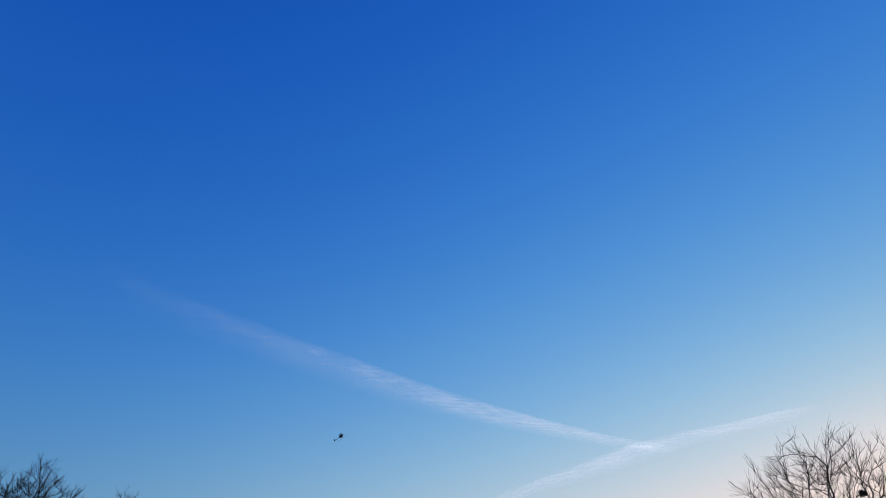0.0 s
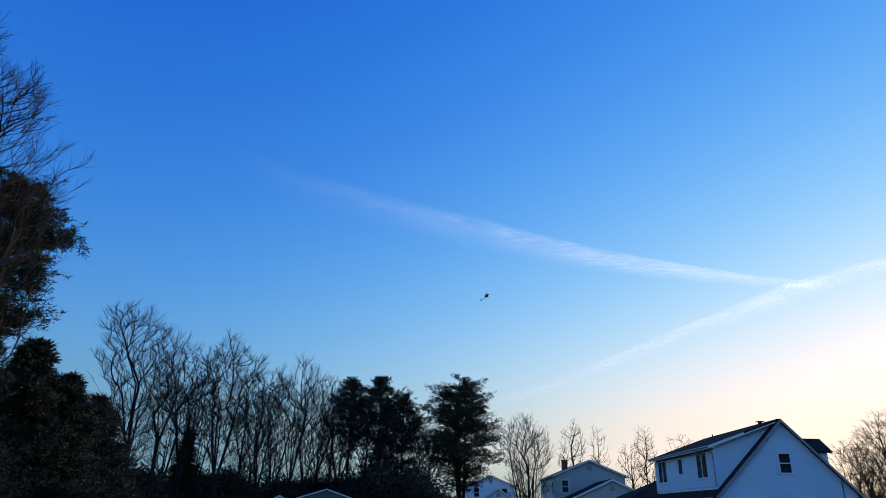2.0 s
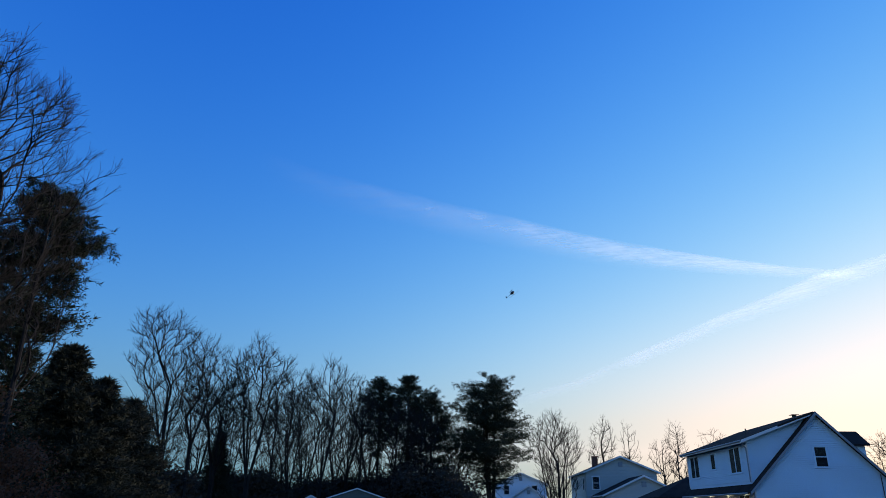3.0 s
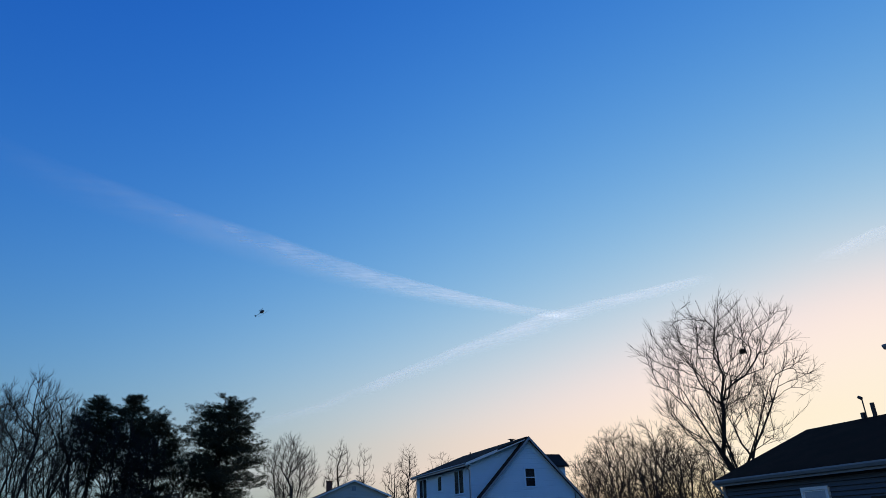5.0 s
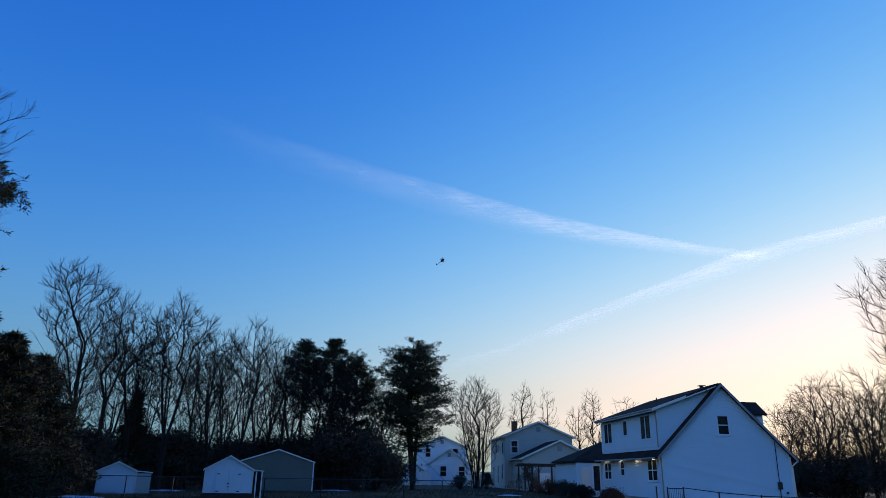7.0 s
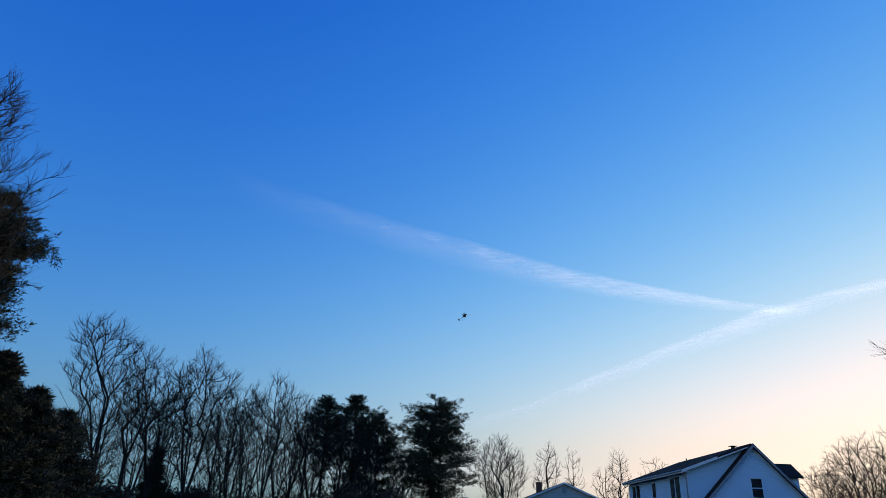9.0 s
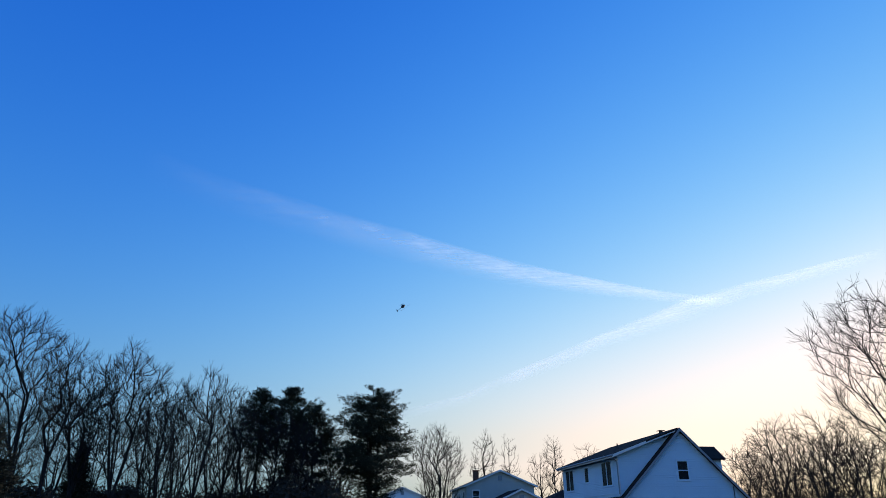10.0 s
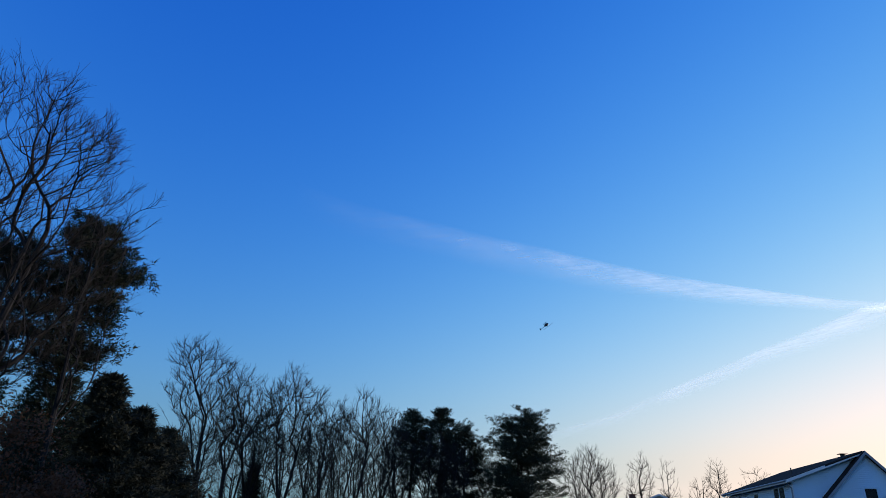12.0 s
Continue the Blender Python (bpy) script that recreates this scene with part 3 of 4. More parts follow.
# ---- the white house with the long dormer ----
def white_house():
    h = thing("house", (14.43, 45.8, -0.08), 4.7, label="light blue house with steep dark roof and long dormer", category="house")
    W, RZ, EZ, L, U = 8.76, 7.66, 3.2, 12.9, 4.42     # gable width, ridge, eaves, length, ridge line
    gable = [(0, 0, -0.1), (W, 0, -0.1), (W, 0, EZ), (U, 0, RZ), (0, 0, EZ)]
    part("wall", prism(gable, (0, 0.2, 0)), SIDING, h, "gable wall")
    part("wall", prism([(x, L - 0.2, z) for x, y, z in gable], (0, 0.2, 0)), SIDING, h)
    part("wall", boxes((0, 0.2, 0.2, L - 0.2, -0.1, EZ)), SIDING, h)
    part("wall", boxes((W - 0.2, W, 0.2, L - 0.2, -0.1, EZ)), SIDING, h)

    def span(z):
        if z <= EZ:
            return 0.05, W - 0.05
        t = (z - EZ) / (RZ - EZ)
        return t * U, W - t * (W - U)

    siding(h, on_front, 0.35, RZ, span, SIDING)
    siding(h, on_left, 0.35, EZ - 0.12, lambda z: (0.06, L - 0.02), SIDING)
    part("foundation", boxes((-0.03, W + 0.03, -0.03, L, -0.2, 0.34)), CONCRETE, h)
    for x, y in ((0, 0), (W, 0)):
        part("corner_board", boxes((x - 0.06, x + 0.06, y - 0.06, y + 0.06, 0.35, EZ - 0.1), bevel=0.01), TRIM, h)
    # steep roof, both slopes, with a cut-out on the left for the dormer
    o, s = 0.32, (RZ - EZ) / U
    sr = (RZ - EZ) / (W - U)
    top = RZ + 0.16
    roof(h, [(U, -o, top), (W + 0.4, -o, top - (W + 0.4 - U) * sr), (W + 0.4, L + o, top - (W + 0.4 - U) * sr), (U, L + o, top)], 0.14, SHINGLE, label="steep charcoal shingle slope")
    roof(h, [(U, -o, top), (-0.4, -o, top - (U + 0.4) * s), (-0.4, 0.42, top - (U + 0.4) * s), (U, 0.42, top)], 0.14, SHINGLE, label="narrow strip of steep slope beside the dormer")
    roof(h, [(-0.4, 0.42, top - (U + 0.4) * s), (0.22, 0.42, top - (U - 0.22) * s), (0.22, L + o, top - (U - 0.22) * s), (-0.4, L + o, top - (U + 0.4) * s)], 0.14, SHINGLE, "skirt_roof", "narrow skirt of shingles below the dormer")
    # rake boards on the gable
    for a, b in (((U, top - 0.03), (-0.4, top - 0.03 - (U + 0.4) * s)), ((U, top - 0.03), (W + 0.4, top - 0.03 - (W + 0.4 - U) * sr))):
        bm = prism([(a[0], -o - 0.03, a[1]), (b[0], -o - 0.03, b[1]), (b[0], -o - 0.03, b[1] - 0.2), (a[0], -o - 0.03, a[1] - 0.2)], (0, 0.028, 0))
        part("rake_board", bm, TRIM_GREY, h)
    # long dormer
    DZ, DE = 5.86, 6.0
    d0, d1 = 0.45, 12.45
    part("dormer_wall", prism([(0.06, d0, EZ + 0.2), (0.06, d1, EZ + 0.2), (0.06, d1, DZ), (0.06, d0, DZ)], (0.15, 0, 0)), SIDING, h)
    slope = (RZ - DE) / (U + 0.35)
    cheek = [(0.06, d0, EZ + 0.15), (0.06, d0, DE + 0.02), (U - 0.02, d0, RZ - 0.02)]
    part("dormer_cheek", prism(cheek, (0, 0.12, 0)), SIDING, h)
    part("dormer_cheek", prism([(x, d1 - 0.12, z) for x, y, z in cheek], (0, 0.12, 0)), SIDING, h)

    def cheek_span(z):
        a = 0.06 + max(0, (z - EZ - 0.12)) / s * 0.985
        b = 0.06 if z < DE else (z - DE) / slope
        return min(a, b) if z > DE else 0.06, min(a, U)

    siding(h, lambda a, q, z: (a, d0 - q, z), EZ + 0.25, RZ - 0.1, cheek_span, SIDING)
    siding(h, lambda a, q, z: (0.06 - q, a, z), EZ + 0.42, DZ, lambda z: (d0 + 0.04, d1), SIDING)
    part("corner_board", boxes((0.0, 0.1, d0 - 0.05, d0 + 0.06, EZ + 0.3, DZ)), TRIM, h)
    part("corner_board", boxes((0.0, 0.1, d1 - 0.06, d1 + 0.03, EZ + 0.3, DZ)), TRIM, h)
    dz = top + 0.03
    lo = DE + 0.08
    roof(h, [(U, -0.05, dz), (-0.42, 0.02, lo), (-0.42, 12.62, lo), (U, 12.62, dz)], 0.12, SHINGLE, "dormer_roof", "low charcoal shingle slope of the dormer")
    part("fascia", boxes((-0.44, -0.4, 0.02, 12.62, lo - 0.22, lo - 0.02)), TRIM, h)
    part("fascia", prism([(-0.4, 0.0, lo - 0.02), (U - 0.1, -0.03, dz - 0.06), (U - 0.1, -0.03, dz - 0.24), (-0.4, 0.0, lo - 0.2)], (0, 0.02, 0)), TRIM, h)
    part("soffit", boxes((-0.4, 0.06, 0.05, 12.55, lo - 0.16, lo - 0.13)), TRIM, h)
    bm = bmesh.new()
    rod(bm, (-0.47, 0.0, lo - 0.09), (-0.47, 12.62, lo - 0.09), 0.06, 8)
    part("gutter", bm, TRIM_GREY, h)
    bm = bmesh.new()
    rod(bm, (-0.5, 0.0, top - (U + 0.4) * s - 0.1), (-0.5, L + o, top - (U + 0.4) * s - 0.1), 0.055, 8)
    part("gutter", bm, TRIM_GREY, h)
    bm = bmesh.new()
    rod(bm, (-0.45, 0.12, lo - 0.12), (-0.06, 0.3, lo - 0.5), 0.04, 6)
    rod(bm, (-0.06, 0.3, lo - 0.5), (-0.06, 0.3, EZ + 0.35), 0.04, 6)
    part("downspout", bm, TRIM_GREY, h)
    bm = bmesh.new()
    rod(bm, (-0.1, -0.12, EZ - 0.2), (-0.1, -0.1, 0.1), 0.04, 6)
    part("downspout", bm, TRIM_GREY, h)
    bm = bmesh.new()
    rod(bm, (W + 0.42, -0.25, EZ - 0.35), (W + 0.08, -0.08, EZ - 0.7), 0.04, 6)
    rod(bm, (W + 0.08, -0.08, EZ - 0.7), (W + 0.08, -0.08, 0.1), 0.04, 6)
    part("downspout", bm, TRIM, h)
    # openings
    window(h, on_front, 4.02, 4.78, 4.44, 5.66, SIDING, ROOM_SHADE)
    dorm = lambda a, q, z: (0.06 - q, a, z)
    window(h, dorm, 9.75, 11.62, 4.2, 5.74, SIDING, ROOM_SHADE, mullions=2, rail=False)
    window(h, dorm, 6.18, 7.02, 4.62, 5.68, SIDING, ROOM_SHADE, rail=False)
    window(h, dorm, 1.58, 3.38, 4.18, 5.76, SIDING, ROOM_SHADE, mullions=2, rail=False)
    window(h, on_left, 10.2, 11.8, 1.46, 2.68, SIDING, ROOM_SHADE, mullions=2)
    window(h, on_left, 7.15, 7.92, 1.74, 2.72, SIDING, ROOM_SHADE)
    window(h, on_left, 0.78, 2.42, 1.44, 2.78, SIDING, ROOM_SHADE, mullions=2)
    # lamps under the skirt
    for a in (1.27, 4.5, 7.9, 11.4):
        bm = bmesh.new()
        rod(bm, (0.0, a, 3.06), (-0.16, a, 3.06), 0.03, 6)
        rod(bm, (-0.17, a, 3.12), (-0.2, a, 2.98), 0.05, 8, 0.09)
        lamp = part("wall_lamp", bm, METAL, h, "small dark lamp, switched on")
        bm = bmesh.new()
        bmesh.ops.create_icosphere(bm, subdivisions=2, radius=0.075, matrix=Matrix.Translation((-0.2, a, 2.95)))
        part("bulb", bm, BULB, lamp, "glowing warm bulb")
    # roof vents
    part("ridge_vent", boxes((U - 0.1, U + 0.1, 2.45, 2.65, top - 0.05, top + 0.13), (U - 0.24, U + 0.24, 2.3, 2.8, top + 0.13, top + 0.16), bevel=0.01), GALV, h, "flat metal vent cap")
    bm = bmesh.new()
    rod(bm, (1.6, 4.0, 6.5), (1.6, 4.0, 7.2), 0.045, 8)
    part("vent_pipe", bm, METAL, h)
    # gabled dormer on the far slope
    c0, c1, z0 = 1.9, 4.1, 6.05
    part("small_dormer", prism([(8.35, c0, 4.2), (8.35, c1, 4.2), (8.35, c1, z0), (8.35, (c0 + c1) / 2, 6.8), (8.35, c0, z0)], (-2.6, 0, 0)), SIDING, h)
    m = (c0 + c1) / 2
    roof(h, [(5.0, m, 6.95), (8.6, m, 6.95), (8.6, c0 - 0.22, 6.0), (5.0, c0 - 0.22, 6.0)], 0.1, SHINGLE, "small_dormer_roof")
    roof(h, [(5.0, m, 6.95), (8.6, m, 6.95), (8.6, c1 + 0.22, 6.0), (5.0, c1 + 0.22, 6.0)], 0.1, SHINGLE, "small_dormer_roof")
    # service cable, meter, pipes on the gable
    bm = bmesh.new()
    rod(bm, (7.83, -0.07, 4.05), (7.8, -0.07, 1.45), 0.028, 6)
    rod(bm, (7.8, -0.07, 1.45), (7.8, -0.07, 0.2), 0.03, 6)
    part("service_cable", bm, METAL, h, "dark cable running down the gable")
    part("electric_meter", boxes((7.66, 7.94, -0.2, -0.03, 1.05, 1.5), bevel=0.03), METAL, h, "grey electric meter box")
    part("vent_hood", boxes((8.2, 8.36, -0.12, -0.03, 0.75, 0.9), bevel=0.02), GALV, h)
    # low wing at the far end
    wz = 2.86
    part("wing_wall", boxes((-2.1, 6.0, 13.0, 20.0, -0.1, wz)), SIDING, h, "low rear wing")
    siding(h, lambda a, q, z: (a, 13.0 - q, z), 0.35, wz, lambda z: (-2.1, -0.05), SIDING)
    siding(h, lambda a, q, z: (-2.1 - q, a, z), 0.35, wz, lambda z: (13.02, 20.0), SIDING)
    ring = [(-2.45, 12.93, wz), (6.4, 12.93, wz), (6.4, 20.4, wz), (-2.45, 20.4, wz)]
    bm = bmesh.new()
    b = [bm.verts.new(p) for p in ring]
    c = [bm.verts.new((x, y, z - 0.14)) for x, y, z in ring]
    t0, t1 = bm.verts.new((1.2, 16.4, 4.6)), bm.verts.new((3.0, 16.4, 4.6))
    bm.faces.new((b[0], b[1], t1, t0))
    bm.faces.new((b[1], b[2], t1))
    bm.faces.new((b[2], b[3], t0, t1))
    bm.faces.new((b[3], b[0], t0))
    bm.faces.new(c)
    for i in range(4):
        bm.faces.new((b[i], b[(i + 1) % 4], c[(i + 1) % 4], c[i]))
    part("wing_roof", bm, SHINGLE, h)
    wf = lambda a, q, z: (a, 13.0 - q, z)
    window(h, wf, -0.72, -0.12, 0.5, 2.5, SIDING, ROOM_SHADE, rail=False)
    bm = boxes((-1.75, -0.95, 12.91, 12.965, 0.45, 2.4), bevel=0.01)
    part("door", bm, TRIM, h, "pale door of the wing")


white_house()


# ---- the slate house beside the stand ----
def slate_house():
    h = thing("house", (13.8, 0, 0), 0, label="slate grey house with low wing and dark roof", category="house")
    # own axes: x away from the stand, y along the eaves; the wing's wall is the plane x = 0
    y0, y1, ez = 11.4, 18.45, 2.72
    face = lambda a, q, z: (-q, a, z)
    part("wing_wall", boxes((0, 0.2, y0, y1, -0.1, ez)), SIDING_SLATE, h)
    xr, zr = 3.6, 4.14
    part("wing_wall", prism([(0.2, y1 - 0.2, -0.1), (7.2, y1 - 0.2, -0.1), (7.2, y1 - 0.2, ez), (xr, y1 - 0.2, zr - 0.1), (0.2, y1 - 0.2, ez)], (0, 0.2, 0)), SIDING_SLATE, h)
    part("wing_wall", boxes((7.0, 7.2, y0, y1 - 0.2, -0.1, ez)), SIDING_SLATE, h)
    siding(h, face, 0.35, ez, lambda z: (y0, y1 - 0.03), SIDING_SLATE, 0.115)
    part("foundation", boxes((-0.03, 7.2, y0, y1, -0.2, 0.34)), CONCRETE, h)
    part("corner_board", boxes((-0.05, 0.06, y1 - 0.06, y1 + 0.05, 0.35, ez), bevel=0.01), TRIM_GREY, h)
    k = (zr - ez) / xr
    eo = 0.22
    z_e = ez + 0.14 - eo * k
    roof(h, [(-eo, y0 - 0.3, z_e), (xr, y0 - 0.3, zr + 0.14), (xr, y1 + 0.12, zr + 0.14), (-eo, y1 + 0.12, z_e)], 0.12, SHINGLE_BROWN, "wing_roof", "dark shingle slope of the low wing")
    roof(h, [(7.6, y0 - 0.3, z_e), (xr, y0 - 0.3, zr + 0.14), (xr, y1 + 0.12, zr + 0.14), (7.6, y1 + 0.12, z_e)], 0.12, SHINGLE_BROWN, "wing_roof")
    # gutter with a lip, soffit, end return
    prof = [(-eo - 0.11, z_e - 0.02), (-eo - 0.11, z_e - 0.06), (-eo - 0.07, z_e - 0.13), (-eo - 0.01, z_e - 0.13), (-eo - 0.01, z_e - 0.02)]
    part("gutter", prism([(x, y0 - 0.32, z) for x, z in prof], (0, y1 - y0 + 0.46, 0)), TRIM_GREY, h, "grey metal gutter")
    part("fascia", boxes((-eo - 0.008, -eo + 0.03, y0 - 0.3, y1 + 0.12, z_e - 0.2, z_e - 0.125)), TRIM_GREY, h)
    part("soffit", boxes((-eo + 0.03, 0.0, y0 - 0.3, y1 + 0.12, z_e - 0.19, z_e - 0.17)), TRIM_GREY, h)
    part("gutter_end", prism([(-eo - 0.13, y0 - 0.34, z_e - 0.16), (-eo - 0.13, y0 - 0.34, z_e + 0.02), (-eo + 0.2, y0 - 0.34, z_e + 0.2), (-eo + 0.2, y0 - 0.34, z_e - 0.16)], (0, 0.018, 0)), TRIM_GREY, h)
    bm = bmesh.new()
    rod(bm, (-eo - 0.05, y1 + 0.08, z_e - 0.12), (-0.07, y1 - 0.12, z_e - 0.5), 0.035, 6)
    rod(bm, (-0.07, y1 - 0.12, z_e - 0.5), (-0.07, y1 - 0.12, 0.1), 0.035, 6)
    part("downspout", bm, TRIM_GREY, h)
    window(h, face, 14.5, 15.26, 1.1, 2.26, TRIM, ROOM_SHADE)
    window(h, face, 11.78, 12.46, 1.5, 2.22, TRIM, BLIND, rail=False)
    part("window_blind", boxes((-0.062, -0.054, 14.54, 15.22, 1.7, 2.22)), BLIND, h, "pale blind drawn half way down")
    # two-storey part
    mx, m1, me = 0.72, 11.97, 5.34
    part("main_wall", boxes((mx, mx + 0.2, 2.0, m1, -0.1, me)), SIDING_SLATE, h)
    part("main_wall", prism([(mx + 0.2, m1 - 0.2, -0.1), (9.5, m1 - 0.2, -0.1), (9.5, m1 - 0.2, me), (5.1, m1 - 0.2, me + 1.7), (mx + 0.2, m1 - 0.2, me)], (0, 0.2, 0)), SIDING_SLATE, h)
    part("main_wall", prism([(mx + 0.2, 2.0, -0.1), (9.5, 2.0, -0.1), (9.5, 2.0, me), (5.1, 2.0, me + 1.7), (mx + 0.2, 2.0, me)], (0, 0.2, 0)), SIDING_SLATE, h)
    part("main_wall", boxes((9.3, 9.5, 2.2, m1 - 0.2, -0.1, me)), SIDING_SLATE, h)
    siding(h, lambda a, q, z: (mx - q, a, z), 2.9, me, lambda z: (2.0, m1 - 0.04), SIDING_SLATE, 0.115)
    part("corner_board", boxes((mx - 0.05, mx + 0.06, m1 - 0.05, m1 + 0.05, 2.6, me), bevel=0.01), TRIM_GREY, h)
    km = 1.72 / 4.4
    zm = me + 0.12 - 0.42 * km
    roof(h, [(mx - 0.42, 1.7, zm), (5.1, 1.7, me + 1.84), (5.1, m1 + 0.06, me + 1.84), (mx - 0.42, m1 + 0.06, zm)], 0.12, SHINGLE_BROWN, "main_roof", "dark shingle slope of the upper roof")
    roof(h, [(9.92, 1.7, zm), (5.1, 1.7, me + 1.84), (5.1, m1 + 0.06, me + 1.84), (9.92, m1 + 0.06, zm)], 0.12, SHINGLE_BROWN, "main_roof")
    prof = [(mx - 0.53, zm - 0.02), (mx - 0.53, zm - 0.06), (mx - 0.49, zm - 0.13), (mx - 0.43, zm - 0.13), (mx - 0.43, zm - 0.02)]
    part("gutter", prism([(x, 1.7, z) for x, z in prof], (0, m1 - 1.62, 0)), TRIM_GREY, h, "grey metal gutter")
    part("fascia", boxes((mx - 0.428, mx - 0.39, 1.7, m1 + 0.06, zm - 0.2, zm - 0.125)), TRIM_GREY, h)
    part("soffit", boxes((mx - 0.39, mx, 1.7, m1 + 0.06, zm - 0.19, zm - 0.17)), TRIM_GREY, h)
    # pipe and small aerial on the wing's ridge
    bm = bmesh.new()
    rod(bm, (xr, 15.85, zr), (xr, 15.85, zr + 0.52), 0.06, 10)
    part("flue_pipe", bm, METAL, h, "dark metal flue pipe")
    bm = bmesh.new()
    rod(bm, (xr, 16.25, zr + 0.1), (xr, 16.25, zr + 0.3), 0.07, 8)
    rod(bm, (xr, 16.15, zr + 0.1), (xr, 16.15, zr + 0.72), 0.02, 6)
    rod(bm, (xr, 16.15, zr + 0.7), (xr, 16.25, zr + 0.76), 0.05, 6)
    part("roof_vent", bm, METAL, h)
    part("flood_light", boxes((-0.18, -0.03, 11.55, 11.75, 2.28, 2.42), bevel=0.03), TRIM, h, "white floodlight under the eaves")


slate_house()


def deck():
    d = thing("deck_railing", (11.9, 9.2, 0), 0, label="dark wooden deck with post and baluster railing", category="deck")
    part("deck_floor", boxes(*[(0, 1.84, 0.15 * k, 0.15 * k + 0.14, 0.78, 0.82) for k in range(15)]), DARK_WOOD, d)
    part("deck_beam", boxes((0.02, 0.08, 0, 2.25, 0.55, 0.778), (0.08, 1.84, 2.18, 2.24, 0.55, 0.778)), DARK_WOOD, d)
    for x, y in ((0.06, 0.06), (0.06, 2.19), (1.74, 2.19)):
        part("post", boxes((x - 0.05, x + 0.05, y - 0.05, y + 0.05, -0.1, 1.9), bevel=0.01), DARK_WOOD, d)
    part("rail", boxes((-0.01, 0.13, 0, 2.25, 1.91, 1.96), (0.131, 1.84, 2.12, 2.26, 1.91, 1.96)), DARK_WOOD, d)
    part("rail", boxes((0.04, 0.08, 0, 2.25, 0.92, 0.99), (0.081, 1.84, 2.17, 2.21, 0.92, 0.99)), DARK_WOOD, d)
    for k in range(14):
        part("baluster", boxes((0.045, 0.075, 0.16 + 0.135 * k, 0.195 + 0.135 * k, 0.99, 1.91)), WOOD, d)
    for k in range(11):
        part("baluster", boxes((0.2 + 0.135 * k, 0.235 + 0.135 * k, 2.175, 2.205, 0.99, 1.91)), WOOD, d)


deck()


# ---- the two pale houses further off ----
def gable_house(at, turn, w, depth, ez, rz, mat, label, lap=0.16):
    h = thing("house", at, turn, label=label, category="house")
    ring = [(0, 0, -0.1), (w, 0, -0.1), (w, 0, ez), (w / 2, 0, rz), (0, 0, ez)]
    part("wall", prism(ring, (0, 0.2, 0)), mat, h)
    part("wall", prism([(x, depth - 0.2, z) for x, y, z in ring], (0, 0.2, 0)), mat, h)
    part("wall", boxes((0, 0.2, 0.2, depth - 0.2, -0.1, ez)), mat, h)
    part("wall", boxes((w - 0.2, w, 0.2, depth - 0.2, -0.1, ez)), mat, h)
    siding(h, on_front, 0.3, rz, lambda z: (0.02, w - 0.02) if z < ez else ((z - ez) / (rz - ez) * w / 2, w - (z - ez) / (rz - ez) * w / 2), mat, lap)
    siding(h, on_left, 0.3, ez, lambda z: (0.02, depth), mat, lap)
    s = (rz - ez) / (w / 2)
    o = 0.35
    for sx in (0, 1):
        x = -o if sx == 0 else w + o
        roof(h, [(w / 2, -o, rz + 0.14), (x, -o, ez + 0.14 - o * s), (x, depth + o, ez + 0.14 - o * s), (w / 2, depth + o, rz + 0.14)], 0.12, SHINGLE)
        bm = prism([(w / 2, -o - 0.025, rz + 0.13), (x, -o - 0.025, ez + 0.13 - o * s), (x, -o - 0.025, ez - 0.07 - o * s), (w / 2, -o - 0.025, rz - 0.07)], (0, 0.022, 0))
        part("rake_board", bm, TRIM, h)
        part("gutter", boxes((x - 0.06, x + 0.06, -o, depth + o, ez + 0.0 - o * s, ez + 0.11 - o * s)), TRIM, h)
    part("gable_vent", boxes((w / 2 - 0.25, w / 2 + 0.25, -0.06, -0.034, rz - 1.1, rz - 0.55)), TRIM_GREY, h)
    return h


def grey_house():
    p = spot(-5.2, 85)
    h = gable_house(p, 3.5, 8.3, 13.0, 6.05, 7.75, SIDING_GREY, "pale grey two-storey house with chimney and front wing")
    window(h, on_front, 0.75, 1.55, 4.1, 5.5, TRIM, ROOM_SHADE)
    window(h, on_front, 5.9, 6.7, 4.2, 5.5, TRIM, ROOM_SHADE)
    for a, z0, z1 in ((1.2, 4.0, 5.4), (6.2, 4.2, 5.4), (9.8, 4.2, 5.4), (1.6, 1.0, 2.8), (5.2, 0.5, 2.6), (9.2, 1.2, 2.6)):
        window(h, on_left, a, a + 1.0, z0, z1, TRIM, ROOM_SHADE)
    part("chimney", boxes((1.5, 2.15, 3.6, 4.25, 6.4, 7.98), (1.44, 2.21, 3.54, 4.31, 7.98, 8.1), bevel=0.02), BRICK, h, "short red brick chimney")
    # front wing with its own gable
    g = gable_house(spot(-6.6, 78), 3.5, 8.4, 8.2, 3.35, 5.25, SIDING_GREY, "pale grey front wing with dark gabled roof")
    window(g, on_front, 4.9, 5.8, 1.6, 2.5, TRIM, ROOM_SHADE)
    part("door", boxes((0.6, 1.5, -0.075, -0.035, 0.2, 2.3), bevel=0.01), TRIM, g)


grey_house()


